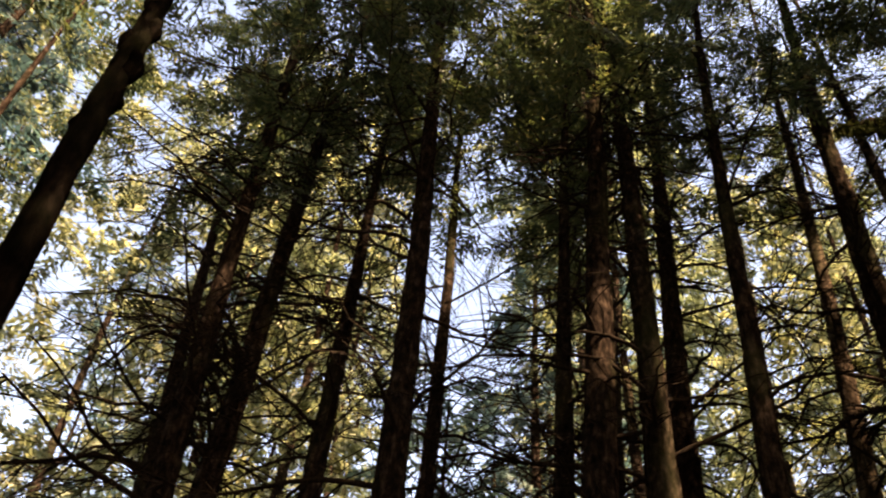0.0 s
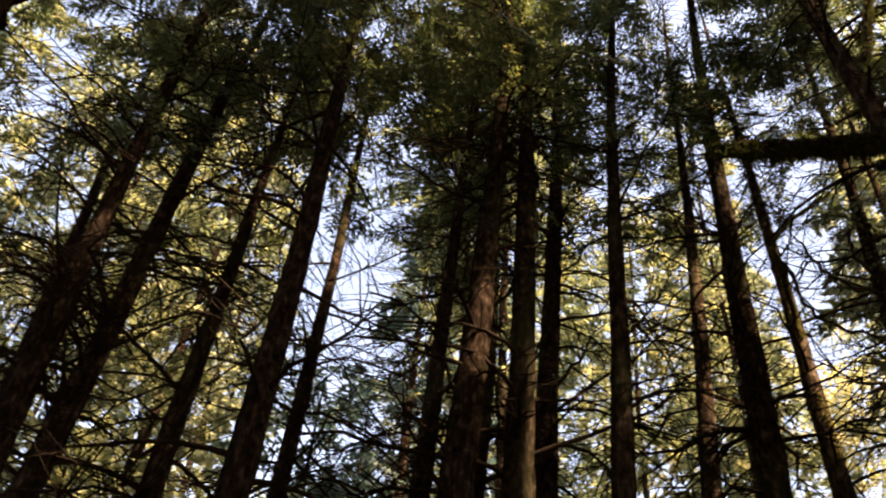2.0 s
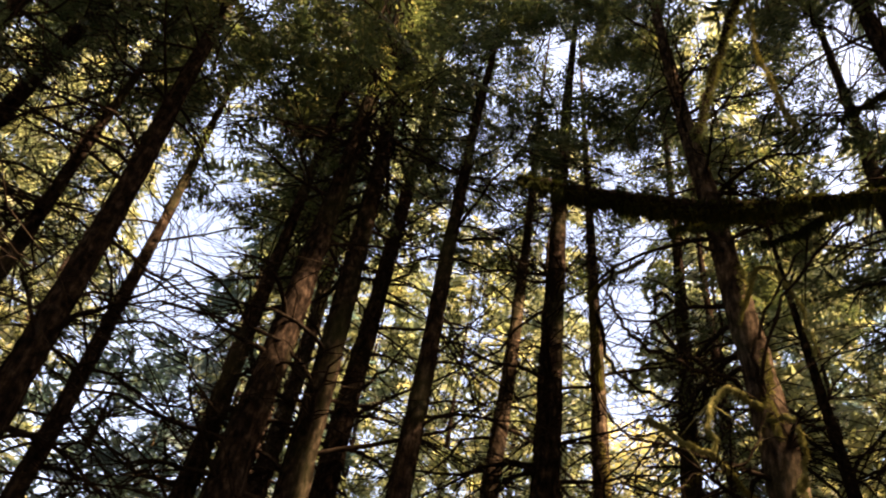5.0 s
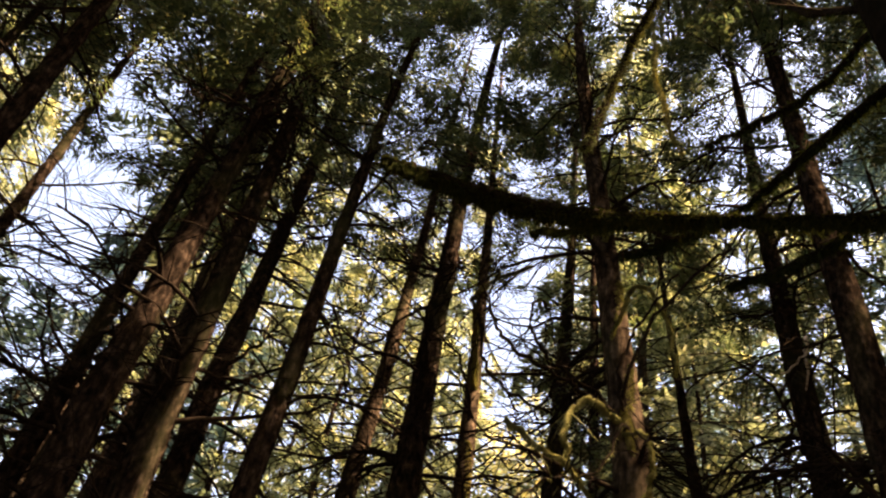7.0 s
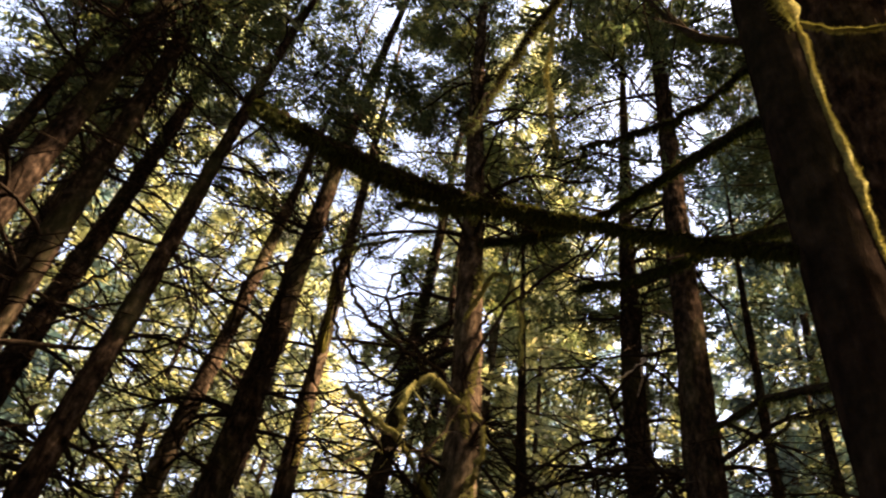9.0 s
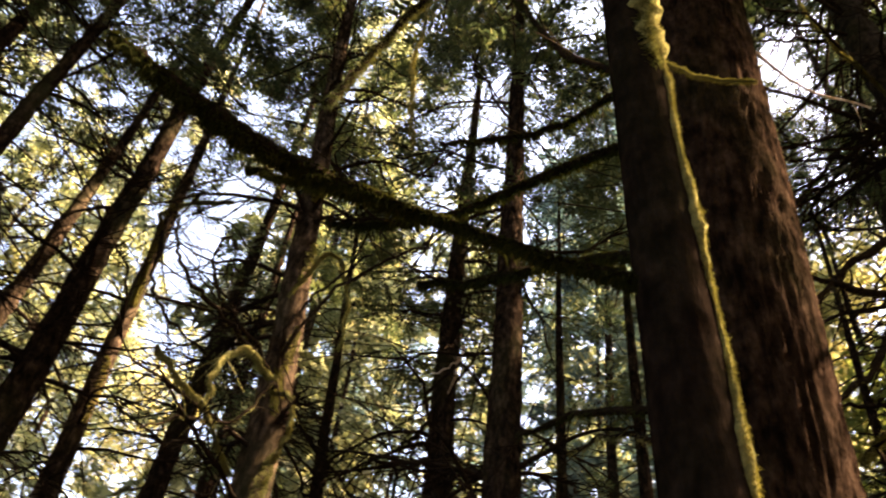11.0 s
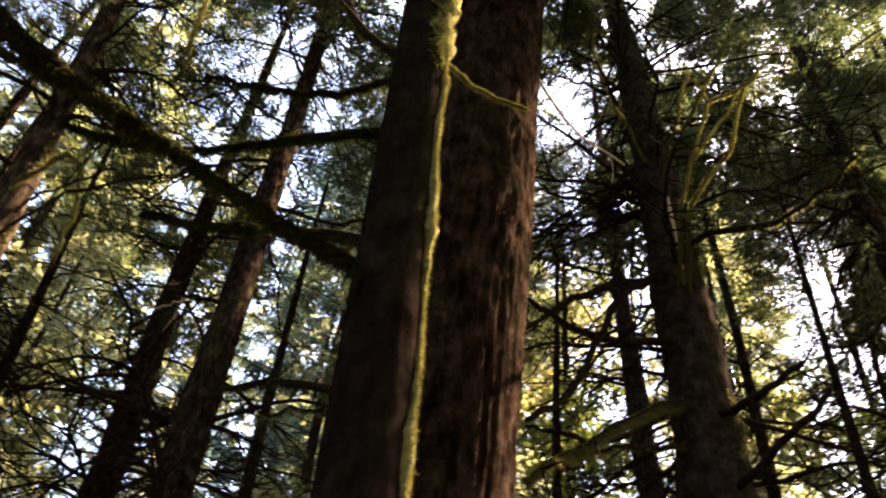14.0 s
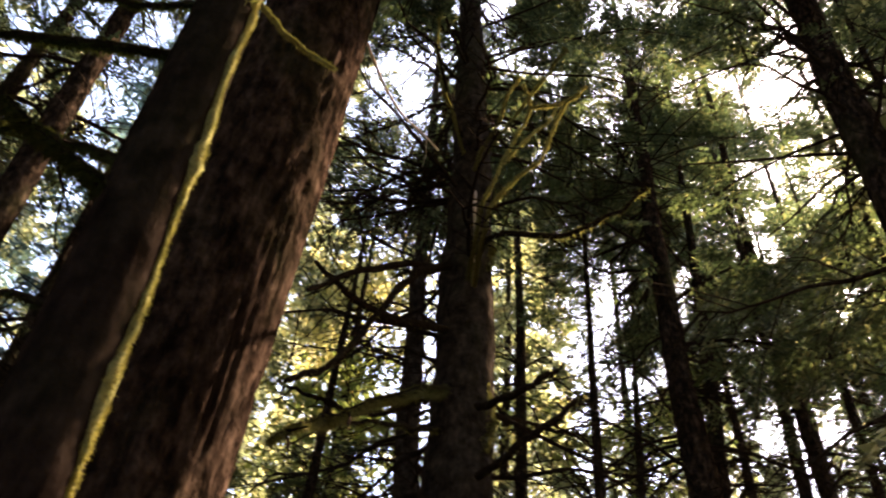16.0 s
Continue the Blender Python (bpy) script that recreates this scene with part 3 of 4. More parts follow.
# ---- the two big stems ----
def big_stem(name, label, x, y, lean, r, at, height, seed, mat, lumps, crown, sprays, sides=44, step=0.1, furrow=0.0):
    rng = np.random.default_rng(seed)
    tree = tagged(new(name), label, "tree", "trees of the stand")
    tree.location = (x, y, 0)
    taper = lambda v: max(r * (height - v) / (height - at), 0.015)
    q, z, line = trunk_quads(rng, (0, 0), lean, taper, height, sides, step, lumps, 0.02, furrow=furrow)
    part("trunk", q, mat, tree)
    places, ways, stems = [], [], Quads()
    for h in crown + (height - crown) * rng.uniform(0, 1, sprays // 7):
        yaw = rng.uniform(0, 6.3)
        long = (0.4 + 2.0 * (1 - (h - crown) / (height - crown))) * rng.uniform(0.7, 1.1)
        limb = limb_line(rng, stem_at(z, line, h), yaw, long, 0.2, 0.35, 0.1, 5)
        stems.tube(limb, np.linspace(max(0.01, taper(h) * 0.12), 0.004, 5), 4)
        for k in range(7):
            places.append(limb[0] + (limb[-1] - limb[0]) * rng.uniform(0.3, 1))
            a = yaw + rng.uniform(-1.1, 1.1)
            ways.append((math.cos(a), math.sin(a), rng.uniform(-0.65, 0.2)))
    q = Leaves()
    places, ways, sizes = np.array(places), np.array(ways), rng.uniform(0.5, 1.0, len(places))
    keep = ~(in_gap(places + (x, y, 0)) | in_gap(places + ways * 0.4 + (x, y, 0)))
    strew(q, rng, FINE, places[keep], ways[keep], sizes[keep])
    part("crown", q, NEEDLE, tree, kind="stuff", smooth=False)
    part("crown_wood", stems, TWIG, tree, kind="stuff")
    return tree, z, line, taper


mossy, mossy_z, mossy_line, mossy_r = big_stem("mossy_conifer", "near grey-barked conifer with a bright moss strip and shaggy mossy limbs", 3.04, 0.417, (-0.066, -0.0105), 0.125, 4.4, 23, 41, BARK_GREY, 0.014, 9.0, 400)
red = big_stem("red_conifer", "big conifer with deeply furrowed red-brown bark", 4.189, 0.631, (-0.0597, -0.0689), 0.355, 6.0, 30, 42, BARK_RED, 0.012, 12.0, 450, 140, 0.06, 0.07)[0]

# ---- the wood behind ----
shapes = [(24, 5, 1.9), (26, 6, 2.2), (21, 4, 1.8), (25, 8, 2.1), (27, 7, 2.3)]
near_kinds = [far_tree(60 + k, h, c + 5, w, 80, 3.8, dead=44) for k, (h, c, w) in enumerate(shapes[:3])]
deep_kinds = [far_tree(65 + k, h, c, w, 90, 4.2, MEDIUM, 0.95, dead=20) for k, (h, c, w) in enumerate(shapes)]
blues = [far_tree(70, 24, 9, 1.9, 80, 3.8, dead=40, needles=SKYLIT_NEEDLE), far_tree(71, 26, 6, 2.2, 90, 4.2, MEDIUM, 0.95, dead=20, needles=SKYLIT_NEEDLE)]
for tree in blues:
    tagged(tree, "tall conifer standing in the shade, needles coloured skylit blue", "tree", "trees of the wood behind")
used = set()
stand = [ob.location.xy for ob in scene.objects if ob.parent is None and ob.name.split(".")[0].endswith("conifer") and ob.location.length > 0.1]
spots = []
rng = np.random.default_rng(5)


SUNLIT = [Vector((x, y, low + k * (high - low))) for x, y, low, high in SHAFTS[[0, 1, 2, 4, 5, 6, 9, 10, 12, 14, 15, 21]] for k in (0.2, 0.8)]


def shades(p, q, size):
    """Whether a tall conifer at p would stand in the sun's way to q."""
    way = sun_way.xy.normalized()
    along, aside = (p - q.xy).dot(way), (p - q.xy).cross(way)
    h = (q.z + along * math.tan(radians(SUN_UP))) / size
    return along > 0 and h < 28 and abs(aside) < 0.3 + size * (1.9 if q.y < 1 else 1.2) * max(0.0, 1 - (h - 5) / 23) ** 0.75


def place_wood(seed, count, yaws, depths, spread, lanes, sizes, blue=4):
    """Sets copies of the tall conifers at random, off the open lanes (yaw, half-width) and off the way of the sun to
    the lit stems; every so many has skylit blue needles.
    """
    done, rng = 0, np.random.default_rng(seed)
    for n in range(6000):
        yaw = rng.uniform(*yaws)
        d = depths[0] + (depths[1] - depths[0]) * rng.uniform(0, 1) ** 0.8
        p = Vector((d * math.sin(radians(-yaw)), d * math.cos(radians(-yaw))))
        size = rng.uniform(*sizes)
        if any(abs(yaw - g) < w + math.degrees(1.2 / d) for g, w in lanes) and d < 26:
            continue
        if any(shades(p, q, size) for q in SUNLIT) or fills_opening(p, size):
            continue
        if any((p - s).length < spread for s in spots) or any((p - s).length < 1.6 for s in stand):
            continue
        m = pose(*p, 0, 0, 0, rng.uniform(0, 360))
        k = len(spots)
        pool = near_kinds if d < 13.5 else deep_kinds
        model = blues[d >= 13.5] if k % blue == 1 else pool[k % len(pool)]
        spots.append(p)
        tree = copy_thing(model, m) if model in used else model
        used.add(model)
        tree.matrix_basis = m @ Matrix.Scale(size, 4)
        done += 1
        if done >= count:
            break


place_wood(201, 24, (-80, 45), (10, 17), 2.6, [(-4.0, 3.0), (-25.0, 3.2), (-40.0, 1.2), (-65.0, 2.0)], (0.9, 1.15), 5)
place_wood(202, 36, (-80, 45), (17, 34), 3.0, [(-4.0, 2.0), (-40.0, 1.2)], (1.0, 1.25), 5)
place_wood(203, 11, (-80, -46), (8.5, 19), 2.0, [(-68.0, 1.2)], (0.85, 1.0), 2)
place_wood(204, 18, (-150, -72), (8.5, 18), 2.4, [(-94.0, 1.0)], (0.9, 1.15), 8)
place_wood(205, 22, (-150, -72), (18, 32), 2.6, [], (1.0, 1.25), 8)

for k, model in enumerate(model for model in near_kinds + deep_kinds + blues if model not in used):
    model.matrix_basis = pose(-15.0 - 5 * k, 24, 0)

broadleaf(11.95, -5.76, 6.0, 11.5, 1.9, 95, "slender maple with sunlit yellow-green leaves")
# two maples with sun-paled leaf colour, for the warm glow in the wood
broadleaf(15.3, 18.6, 15.0, 21.0, 2.2, 97, "tall slender maple with pale sunlit leaves", SUNLIT_LEAF)
broadleaf(14.0, -1.2, 12.3, 16.5, 1.7, 98, "slender maple with pale sunlit leaves", SUNLIT_LEAF)
broadleaf(12.6, -1.35, 8.0, 12.2, 1.5, 99, "slender maple with yellow-green leaves beside thin poles")

for yaw, d, spin in ((26.5, 20.0, 40), (34.0, 23.0, 160)):
    copy_thing(deep_kinds[0], pose(d * math.sin(radians(yaw)), d * math.cos(radians(yaw)), 0, 0, 0, spin))

# conifers in the open lane, sky light on them coloured in as blue
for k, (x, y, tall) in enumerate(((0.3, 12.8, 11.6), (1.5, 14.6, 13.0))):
    blue = far_tree(90 + k, tall, 2.5, 1.9, 60, 3.4, dead=14, needles=SKYLIT_NEEDLE)
    tagged(blue, "shaded conifer standing in a gap of the wood, needles coloured skylit blue", "tree")
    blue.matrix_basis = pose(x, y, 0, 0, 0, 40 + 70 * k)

thin = far_tree(92, 19, 3.0, 2.4, 80, 2.6, dead=24)
tagged(thin, "conifer with thin sparse boughs against the sky", "tree")
thin.matrix_basis = pose(-7.6, 12.4, 0, 0, 0, 75)

# ---- unseen trees behind the camera, added to block sky light from the stems ----
back_shade = [far_tree(80 + k, h, 2.5, 2.3, 60, 4.5, BROADER, 1.1, 6) for k, h in enumerate((19, 23))]
# one more conifer, added to keep the sun off the knobbly stem
shade_tree = far_tree(81, 23, 2.5, 2.2, 80, 6.0, COARSE, 0.95, 6)
shade_tree.matrix_basis = pose(3.6, -6.2, 0, 0, 0, 25)
spots = [(3.6, -6.2)]
for n in range(4000):
    yaw = rng.uniform(75, 182)
    d = 3.2 + 11.5 * rng.uniform(0, 1)
    if d < 7 and not 100 < yaw < 165:
        continue
    p = (d * math.sin(radians(-yaw)), d * math.cos(radians(-yaw)))
    if all(math.dist(p, s) > 2.1 for s in spots) and not any(shades(Vector(p), q, 0.85) for q in SUNLIT):
        m = pose(*p, 0, 0, 0, rng.uniform(0, 360))
        if len(spots) < 3:
            back_shade[len(spots) - 1].matrix_basis = m
        else:
            copy_thing(back_shade[len(spots) % 2], m)
        spots.append(p)
    if len(spots) >= 40:
        break


# ---- mossy limbs, curls and the moss strip ----
def smooth_line(points, per=5):
    """A curve through a few points."""
    p = [Vector(v) for v in points]
    p = [p[0] * 2 - p[1], *p, p[-1] * 2 - p[-2]]
    out = []
    for a, b, c, d in zip(p, p[1:], p[2:], p[3:]):
        for k in range(per):
            t = k / per
            out.append(0.5 * (2 * b + (c - a) * t + (2 * a - 5 * b + 4 * c - d) * t * t + (3 * b - a - 3 * c + d) * t ** 3))
    return np.array([*out, p[-2]])


def moss_fuzz(rng, line, radius, per_metre, tuft, down=0.8):
    """Short hanging tufts all round a limb."""
    q = Leaves()
    seg = np.diff(line, axis=0)
    length = np.linalg.norm(seg, axis=1)
    n = max(12, int(length.sum() * per_metre))
    i = rng.choice(len(seg), n, p=length / length.sum())
    along = seg[i] / length[i][:, None]
    s = rng.uniform(0, 1, n)
    out = rng.normal(0, 1, (n, 3))
    out -= along * (out * along).sum(1, keepdims=True)
    out /= np.linalg.norm(out, axis=1, keepdims=True)
    r = np.interp(i + s, np.arange(len(line)), radius)[:, None]
    root = line[i] + seg[i] * s[:, None] + out * r * 0.8
    go = (out * 0.6 + np.array((0, 0, -down)) + rng.normal(0, 0.35, (n, 3))) * tuft * rng.uniform(0.4, 1.3, (n, 1))
    wide = along * tuft * rng.uniform(0.08, 0.2, (n, 1))
    q.cards(np.stack([root - wide, root + wide, root + go], 1))
    return q


def limb(tree, points, thick, tip=0.3, moss=0, tuft=0.04, twigs=0, label="", wood=None, seed=0, wobble=0.012, fur=None, girth=None):
    """A branch of a tree through world points, with twigs and moss on it."""
    rng = np.random.default_rng(seed + 500)
    line = smooth_line(points) - np.array(tree.location)
    line[1:] += rng.normal(0, wobble, (len(line) - 1, 3))
    even = np.linspace(thick, thick * tip, len(line)) if girth is None else np.interp(np.linspace(0, 1, len(line)), np.linspace(0, 1, len(girth)), girth)
    radius = even * (rng.uniform(0.75, 1.5, len(line)) if wood is MOSS_CUSHION else rng.uniform(0.85, 1.15, len(line)))
    q = Quads()
    if twigs:
        limb_with_twigs(q, rng, line, thick, twigs, 0.35)
    q.tube(line, radius, 7)
    ob = part("branch", q, wood or TWIG, tree, label)
    if moss:
        part("moss", moss_fuzz(rng, line, radius, moss, tuft), fur or MOSS, ob, "shaggy green moss", "stuff", False)
    return ob


# these limbs carry the moss whose colour holds their shade
SHAGGY = "limb shaggy with green moss coloured dark as in shade"
limb(mossy, [(2.75, 0.42, 3.93), (2.59, 0.83, 4.11), (2.39, 1.21, 4.27), (2.11, 1.52, 4.33), (1.90, 1.67, 4.35), (1.70, 1.77, 4.36), (1.52, 1.82, 4.345), (1.37, 1.85, 4.335)], 0.026, 1.25, 5600, 0.03, 0, SHAGGY, seed=1, fur=SHADED_MOSS, wobble=0.003, girth=(0.024, 0.018, 0.018, 0.034, 0.038, 0.034, 0.024, 0.006))
limb(mossy, [(2.33, 1.30, 4.33), (2.28, 1.59, 4.47), (2.16, 1.90, 4.59)], 0.016, 0.5, 4000, 0.026, 3, SHAGGY, seed=2, fur=SHADED_MOSS, wobble=0.005)
limb(mossy, [(2.76, 0.42, 4.12), (2.91, 0.83, 4.37), (2.96, 1.23, 4.46), (2.93, 1.48, 4.51)], 0.02, 0.5, 4000, 0.024, 3, SHAGGY, seed=3, fur=SHADED_MOSS, wobble=0.005)
limb(mossy, [(2.72, 0.40, 4.75), (2.76, 0.93, 4.75), (2.75, 1.20, 4.68), (2.67, 1.50, 4.64), (2.58, 1.78, 4.66)], 0.02, 0.4, 3200, 0.025, 5, SHAGGY, seed=4, fur=SHADED_MOSS, wobble=0.005)
limb(mossy, [(2.70, 0.38, 5.16), (2.78, 0.75, 5.14), (2.71, 1.05, 5.08), (2.59, 1.27, 5.01)], 0.016, 0.5, 1200, 0.03, 5, SHAGGY, seed=5, fur=SHADED_MOSS, wobble=0.005)
limb(mossy, [(2.70, 0.38, 5.2), (2.74, 0.70, 5.65), (2.71, 0.93, 6.30), (2.63, 1.21, 7.05)], 0.022, 0.5, 900, 0.03, 6, SHAGGY, seed=6, fur=SHADED_MOSS, wobble=0.005)
limb(mossy, [(2.70, 0.27, 5.27), (2.92, 0.13, 5.38), (3.09, -0.10, 5.46)], 0.008, 0.5, 4200, 0.016, 0, "thin twig furred with bright green moss", seed=7, wobble=0.004, wood=MOSS_CUSHION)
limb(mossy, [(2.49, 0.36, 8.7), (2.98, 0.97, 8.35), (3.02, 1.86, 7.68), (3.03, 2.17, 7.22), (3.00, 2.34, 6.74), (2.95, 2.40, 6.52)], 0.03, 0.9, 2800, 0.032, 3, "limb with sunlit yellow moss at its end", seed=8)
limb(mossy, [(2.42, 0.36, 9.6), (3.36, 1.92, 9.19), (3.29, 2.01, 7.81), (3.29, 2.01, 7.11), (3.35, 1.93, 6.36)], 0.012, 0.5, 1600, 0.03, 3, "hanging twig hung with yellow moss", seed=9, wood=MOSS_CUSHION)
limb(red, [(3.93, 0.5, 4.30), (4.18, 1.12, 4.65), (4.52, 1.65, 4.86)], 0.024, 0.6, 900, 0.03, 2, SHAGGY, seed=10, fur=SHADED_MOSS)
limb(red, [(3.94, 0.5, 4.06), (4.03, 0.93, 4.35), (4.35, 1.26, 4.55)], 0.016, 0.6, 600, 0.03, 2, seed=11)
limb(red, [(3.92, -0.1, 7.36), (4.61, -0.45, 7.52), (5.14, -0.91, 7.75)], 0.012, 0.6, 0, 0, 1, "bare pale dead branch", PALE, seed=12, wobble=0.003)

curls = patched[0]
LIT = "curling twig with sunlit moss"
limb(curls, [(4.76, 3.85, 6.1), (4.33, 3.70, 5.97), (4.16, 3.73, 5.82), (4.05, 3.69, 5.54), (4.05, 3.69, 5.27)], 0.022, 0.5, 3800, 0.022, 4, LIT, seed=20, wood=MOSS_CUSHION)
limb(curls, [(3.67, 3.89, 5.52), (3.85, 3.74, 5.30), (4.05, 3.69, 5.25), (4.6, 3.8, 5.1)], 0.013, 0.8, 3800, 0.022, 3, LIT, seed=21, wood=MOSS_CUSHION)
limb(curls, [(4.78, 3.9, 6.2), (4.24, 3.92, 6.34), (4.05, 3.96, 6.43), (3.96, 4.04, 6.76), (4.0, 4.03, 7.03), (4.12, 4.0, 7.0)], 0.020, 0.6, 200, 0.02, 4, "dark hooked branch", seed=22)
limb(curls, [(4.78, 3.9, 6.2), (4.13, 3.89, 6.20), (3.77, 3.93, 6.23), (3.56, 3.97, 6.39), (3.47, 4.03, 6.72)], 0.022, 0.5, 200, 0.02, 6, "dark hooked branch", seed=23)
limb(curls, [(4.75, 3.9, 7.0), (4.71, 3.59, 7.40), (4.83, 3.45, 7.25), (4.90, 3.37, 6.83), (4.90, 3.36, 6.38)], 0.011, 0.6, 3800, 0.022, 4, LIT, seed=24, wood=MOSS_CUSHION)
limb(curls, [(4.8, 3.85, 6.0), (4.74, 3.55, 5.77), (4.75, 3.54, 5.44), (4.71, 3.59, 5.2)], 0.012, 0.6, 3800, 0.022, 1, LIT, seed=25, wood=MOSS_CUSHION)
limb(curls, [(4.86, 3.87, 6.1), (4.61, 3.70, 6.43), (4.66, 3.56, 6.77), (4.70, 3.41, 7.01), (4.80, 3.17, 7.33)], 0.018, 0.5, 0, 0, 4, "dark arching branch", seed=50)
limb(curls, [(4.86, 3.87, 6.2), (4.66, 3.66, 6.37), (4.72, 3.38, 6.88), (4.83, 3.01, 7.22), (4.89, 2.68, 7.31)], 0.018, 0.5, 0, 0, 5, "dark arching branch", seed=51)
limb(curls, [(4.87, 3.88, 6.0), (4.63, 3.68, 5.89), (4.45, 3.78, 5.45), (4.18, 3.95, 5.31), (3.93, 4.07, 5.09)], 0.016, 0.5, 300, 0.02, 4, "dark drooping branch", seed=52)
bend = streaked[0]
limb(bend, [(5.0, 6.2, 7.9), (4.27, 5.30, 7.91), (4.13, 5.16, 8.01), (4.26, 4.94, 8.21), (4.53, 4.74, 8.42)], 0.022, 0.5, 3800, 0.022, 5, LIT, seed=26, wood=MOSS_CUSHION)
limb(bend, [(5.0, 6.2, 8.0), (4.30, 5.28, 7.91), (4.34, 5.14, 7.22), (4.49, 4.89, 6.80), (4.70, 4.59, 6.53)], 0.022, 0.5, 300, 0.025, 5, "long drooping branch", seed=27)
limb(shady[0], [(7.2, 3.6, 7.7), (6.42, 3.04, 7.58), (6.30, 3.05, 7.30), (6.20, 3.23, 7.12)], 0.012, 0.7, 0, 0, 0, "bare pale curved stick", PALE, seed=28)

scar = scarred[0]
limb(scar, [(6.4, -1.5, 6.25), (6.17, -1.20, 6.10), (5.84, -0.80, 5.68), (5.57, -0.49, 5.27), (5.38, -0.28, 5.03), (5.19, -0.09, 4.76)], 0.045, 0.3, 5000, 0.034, 4, "thick limb capped with sunlit moss", seed=30)
limb(scar, [(6.4, -1.5, 5.9), (6.18, -1.16, 5.72), (5.85, -0.71, 5.47), (5.58, -0.38, 5.15)], 0.028, 0.4, 400, 0.03, 5, seed=31)
MOSSY = "upright twig furred with bright yellow moss"
limb(scar, [(6.35, -1.45, 7.3), (5.51, -1.39, 7.62), (5.43, -1.66, 8.56), (5.38, -1.80, 9.06), (5.40, -1.75, 9.42)], 0.010, 0.8, 4200, 0.02, 1, MOSSY, seed=32, wood=MOSS_CUSHION)
limb(scar, [(6.35, -1.5, 7.2), (5.50, -1.45, 7.56), (5.37, -1.84, 8.21), (5.27, -2.08, 8.94), (5.17, -2.30, 9.28)], 0.010, 0.9, 4200, 0.02, 1, MOSSY, seed=33, wood=MOSS_CUSHION)
limb(scar, [(5.38, -1.80, 9.06), (5.30, -2.00, 9.05), (5.26, -2.11, 9.10)], 0.010, 0.8, 4200, 0.02, 0, MOSSY, seed=34, wood=MOSS_CUSHION)
limb(scar, [(6.4, -1.5, 9.3), (5.34, -1.92, 9.51), (5.25, -2.11, 9.96), (5.23, -2.16, 10.03)], 0.010, 0.8, 4200, 0.02, 2, MOSSY, seed=35, wood=MOSS_CUSHION)
limb(scar, [(6.4, -1.4, 8.9), (5.46, -1.57, 9.11), (5.42, -1.70, 9.60)], 0.010, 0.7, 4200, 0.02, 2, MOSSY, seed=36, wood=MOSS_CUSHION)
limb(scar, [(5.46, -1.56, 8.18), (5.29, -2.03, 8.98)], 0.01, 0.8, 900, 0.025, 0, MOSSY, seed=37, wood=MOSS_CUSHION)
limb(scar, [(6.3, -1.4, 9.2), (5.61, -0.96, 9.57), (5.62, -0.88, 10.09), (5.63, -0.86, 10.83)], 0.010, 0.7, 4200, 0.02, 2, MOSSY, seed=38, wood=MOSS_CUSHION)
limb(scar, [(6.35, -1.45, 7.6), (5.88, -1.56, 7.64), (5.24, -2.14, 7.21), (4.70, -2.53, 7.27)], 0.036, 0.4, 300, 0.03, 7, "long drooping branch with a mossy tip", seed=39)
limb(scar, [(6.35, -1.4, 7.7), (5.86, -0.60, 6.97), (5.59, -0.12, 6.34)], 0.039, 0.5, 200, 0.02, 6, seed=40)
limb(scar, [(6.35, -1.4, 6.85), (5.86, -0.58, 6.54), (5.59, -0.12, 6.63)], 0.039, 0.5, 200, 0.02, 6, seed=41)
limb(scar, [(6.35, -1.35, 7.7), (6.03, -0.90, 7.10), (5.78, -0.42, 5.91), (5.59, -0.09, 5.48)], 0.039, 0.5, 200, 0.02, 6, seed=42)
limb(scar, [(6.35, -1.5, 5.4), (5.59, -1.81, 5.40), (5.28, -2.04, 5.53)], 0.036, 0.5, 200, 0.02, 5, seed=43)
limb(scar, [(6.35, -1.5, 6.1), (5.61, -1.75, 5.79), (5.33, -1.92, 5.81)], 0.036, 0.5, 200, 0.02, 5, seed=44)
limb(scar, [(6.42, -1.47, 6.3), (6.73, -0.79, 6.17), (6.59, -0.50, 6.09), (6.44, -0.28, 6.02), (6.28, -0.09, 5.96)], 0.03, 0.4, 0, 0, 6, seed=53)
limb(scar, [(6.43, -1.42, 8.8), (6.68, -1.12, 8.90), (6.60, -0.78, 9.06), (6.49, -0.48, 9.02), (6.37, -0.25, 9.04)], 0.028, 0.4, 0, 0, 7, seed=54)
limb(scar, [(6.43, -1.41, 9.4), (6.67, -1.18, 9.41), (6.59, -0.86, 9.22), (6.49, -0.53, 8.72), (6.37, -0.23, 8.29)], 0.028, 0.4, 0, 0, 7, seed=55)
limb(scar, [(6.44, -1.37, 11.3), (6.77, -1.17, 11.43), (6.69, -0.83, 11.51), (6.59, -0.57, 11.51), (6.47, -0.35, 11.43)], 0.028, 0.4, 0, 0, 7, seed=56)
limb(scar, [(6.45, -1.35, 12.5), (6.83, -1.38, 12.56), (6.77, -0.96, 12.53), (6.68, -0.66, 12.23), (6.57, -0.35, 11.95)], 0.028, 0.4, 0, 0, 7, seed=57)
limb(scar, [(6.12, -1.45, 8.52), (6.12, -1.46, 8.00), (6.12, -1.47, 7.54)], 0.018, 0.5, 0, 0, 0, "pale strip of bare wood", PALE, seed=45, wobble=0.002)

# moss strip down the near stem; its bright colour also stands for sunlit bark
rng = np.random.default_rng(77)
z = np.arange(1.2, 8.5, 0.04)
yaw = radians(-101) - 0.45 * np.clip((z - 5.1) / 0.4, 0, 1) + 0.1 * np.sin(z * 1.1) + 0.08 * np.sin(z * 3.7) + 0.05 * np.sin(z * 9.1)
away = np.array([mossy_r(v) for v in z]) * 0.985 - 0.032 * np.clip((z - 5.12) / 0.2, 0, 1)
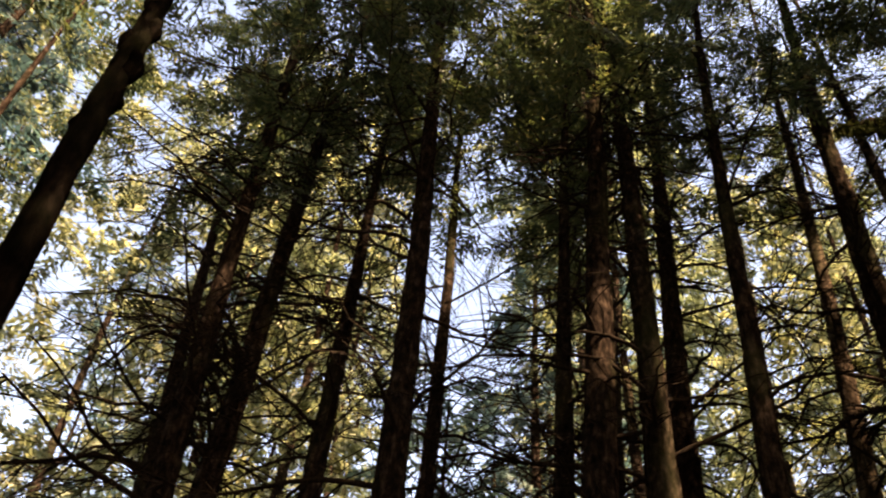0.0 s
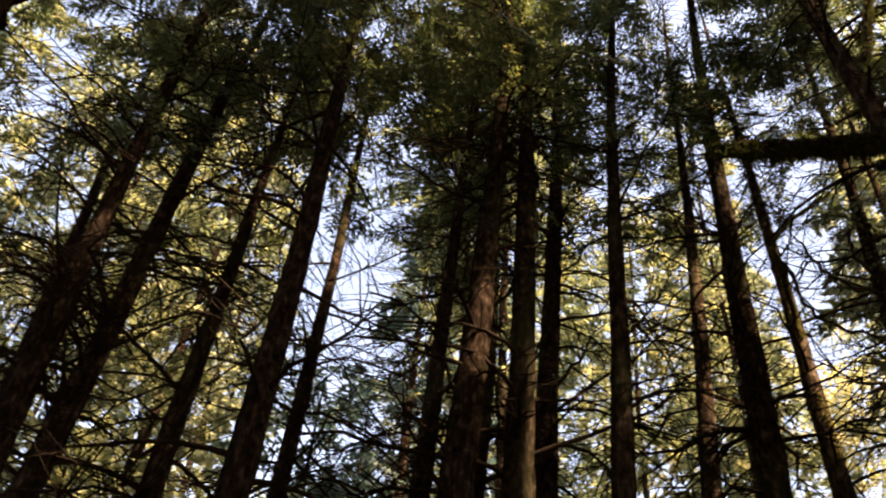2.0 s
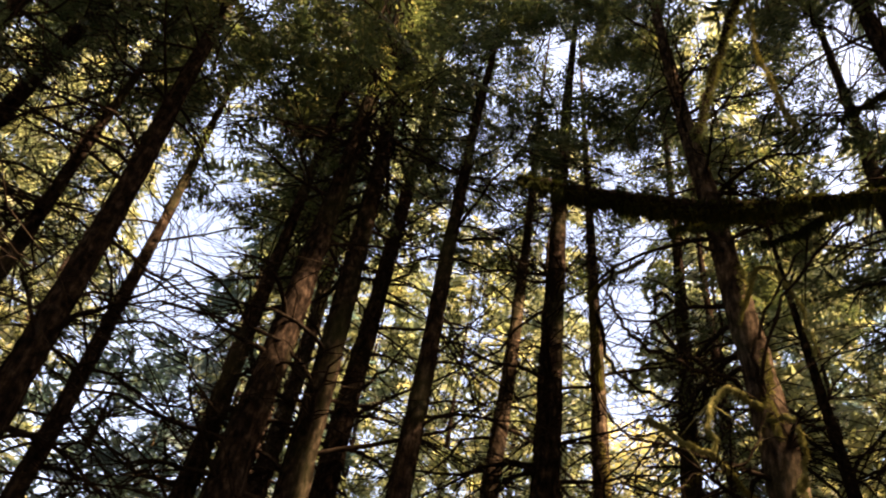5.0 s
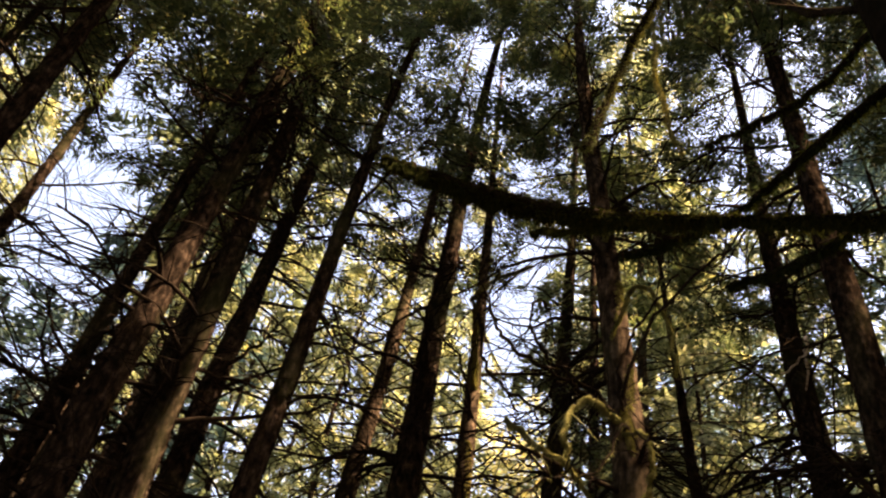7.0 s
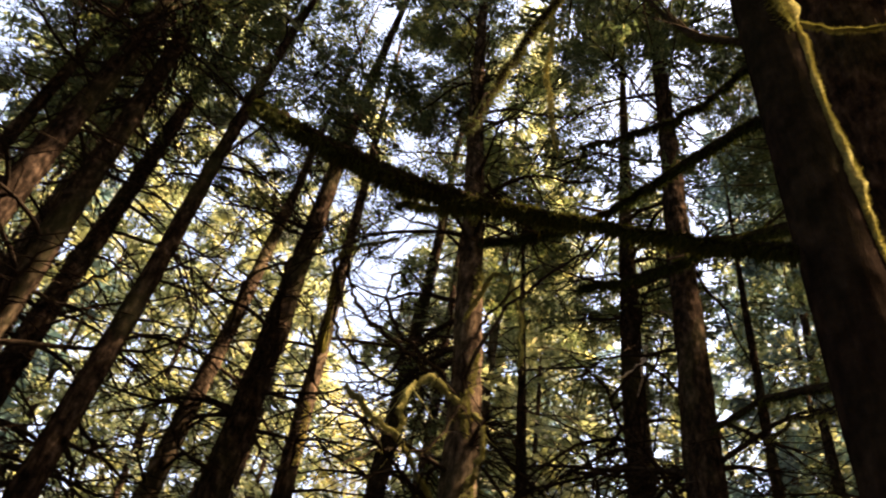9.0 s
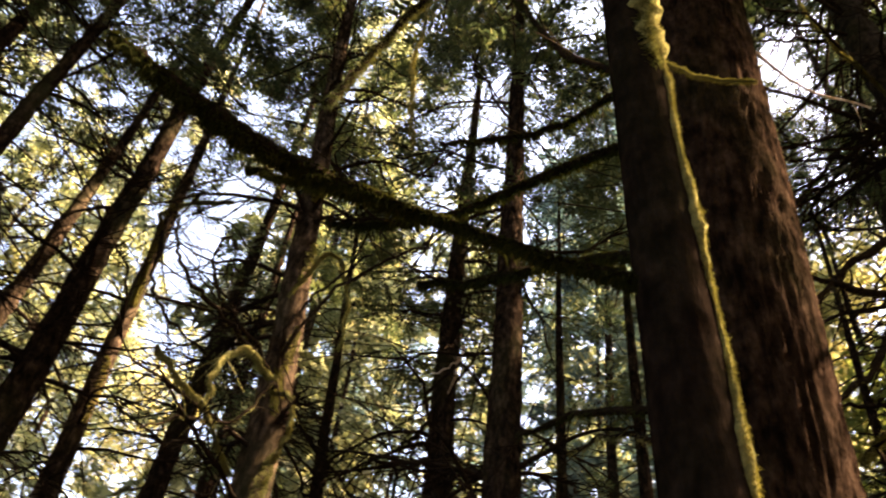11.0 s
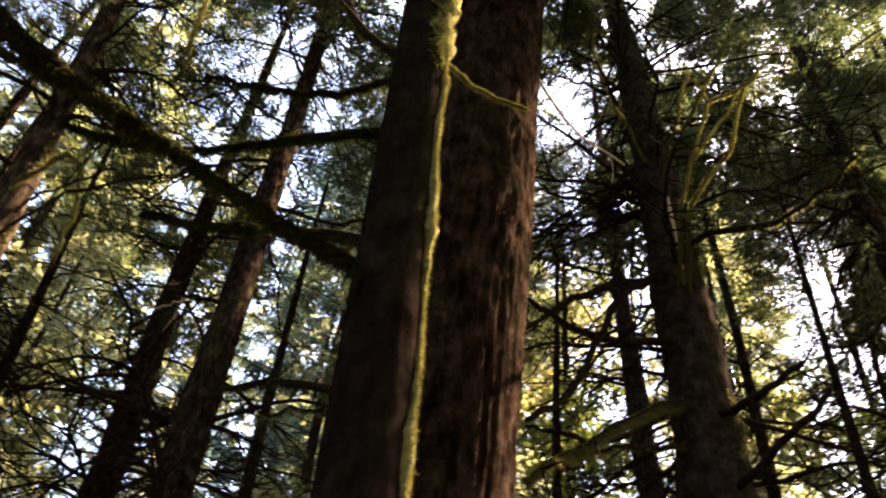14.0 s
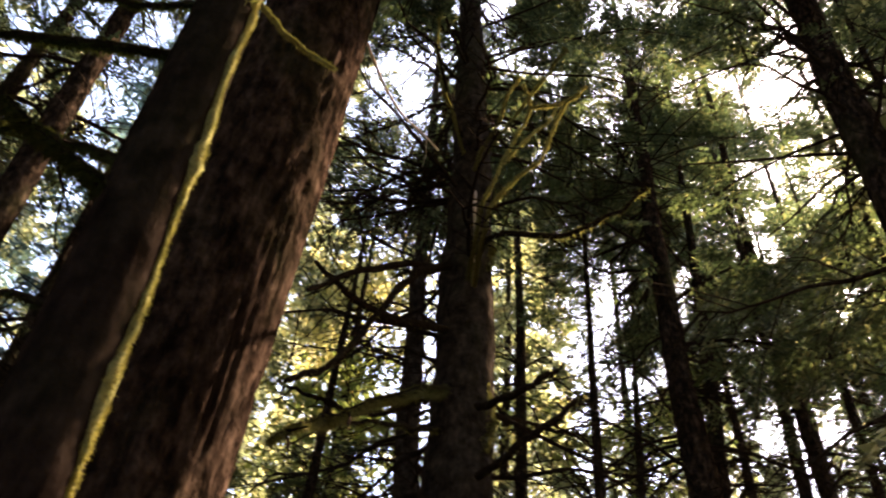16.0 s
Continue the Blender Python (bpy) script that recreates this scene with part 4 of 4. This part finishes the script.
strip = np.stack([np.interp(z, mossy_z, mossy_line[:, 0]) + np.cos(yaw) * away, np.interp(z, mossy_z, mossy_line[:, 1]) + np.sin(yaw) * away, z], -1)
thick = 0.021 + 0.008 * np.sin(z * 2.3) + 0.007 * np.sin(z * 6.1 + 1) + 0.007 * rng.uniform(-1, 1, len(z)) + 0.012 * np.clip((z - 3.8) / 1.2, 0, 1) + 0.06 * np.clip((z - 5.12) / 0.2, 0, 1)
thick *= 0.72 + 0.28 * np.clip((z - 3.2) / 1.0, 0, 1)
thick *= 0.55 + 0.45 * np.clip(1.6 + 1.5 * np.clip((z - 5.2) / 0.2, 0, 1) + 2.2 * np.sin(z * 4.3 + 0.8 * np.sin(z * 1.7)) + rng.normal(0, 0.5, len(z)), 0, 1)
q = Quads()
q.tube(strip, thick * 0.85, 8, rng.uniform(0.7, 1.3, (len(z), 8)))
strip_ob = part("moss_strip", q, MOSS_CUSHION, mossy, "bright yellow-green moss strip, standing also for the sunlit bark edge")
part("moss", moss_fuzz(rng, strip, thick * 0.95, 8000, 0.013, 0.6), MOSS, strip_ob, kind="stuff", smooth=False)

# mossy patches on the bark of the patched and the scarred stems
def moss_patch(stem, low, high, facing, wide, seed):
    """A ragged cushion of short moss on one side of a stem."""
    tree, zs, line, taper = stem
    rng = np.random.default_rng(seed)
    z = np.arange(low, high, 0.03)
    yaw = radians(90 - facing) + 0.25 * np.sin(z * 5 + seed) + rng.normal(0, 0.1, len(z))
    away = np.array([taper(v) for v in z]) * 0.97
    rows = np.stack([np.interp(z, zs, line[:, 0]) + np.cos(yaw) * away, np.interp(z, zs, line[:, 1]) + np.sin(yaw) * away, z], -1)
    thick = wide * np.sin(np.linspace(0.25, 2.9, len(z))) * rng.uniform(0.6, 1.2, len(z))
    part("moss_patch", moss_fuzz(rng, rows, thick, 4200, 0.03, 0.6), MOSS, tree, "patch of yellow-green moss", "stuff", False)


for k, (low, high) in enumerate(((4.9, 5.5), (5.8, 6.7), (7.2, 7.8), (8.3, 8.7))):
    moss_patch(patched, low, high, 195 + 12 * (k % 2), 0.045, 300 + k)
for k, (low, high) in enumerate(((4.6, 5.3), (5.6, 6.3), (7.6, 8.1))):
    moss_patch(scarred, low, high, 215 + 25 * (k % 2), 0.06, 310 + k)
for k, (low, high) in enumerate(((6.4, 7.2), (7.9, 8.3))):
    moss_patch(streaked, low, high, 200, 0.03, 320 + k)

# moss high on the near stem, its colour also standing for sunlit bark
moss_patch((mossy, mossy_z, mossy_line, mossy_r), 5.1, 8.2, 218, 0.075, 330)

# burls on the stem darkened as in shade, against the sky
def burl(stem, h, yaw, size, seed):
    """A knobbly swelling on one side of a stem."""
    tree, zs, line, taper = stem
    rng = np.random.default_rng(seed)
    out = np.array((math.cos(yaw), math.sin(yaw), 0.0)) * taper(h)
    at = stem_at(zs, line, h)
    q = Quads()
    q.tube([at + out * k + np.array((0, 0, size * d)) for d, k in ((-2.6, 0.1), (-1.5, 0.5), (0.0, 0.75), (1.3, 0.55), (2.3, 0.1))], np.array([0.3, 0.85, 1.0, 0.85, 0.3]) * size, 10, rng.uniform(0.86, 1.14, (5, 10)))
    part("burl", q, BARK_SHADED, tree, "knobbly burl coloured dark as in shade")


for k, (h, yaw, size) in enumerate(((5.25, 200, 0.05), (5.55, 20, 0.052), (5.88, 10, 0.066), (6.12, 190, 0.055), (6.3, 20, 0.06), (6.6, 170, 0.05))):
    burl(knobbly, h, radians(yaw), size, 400 + k)
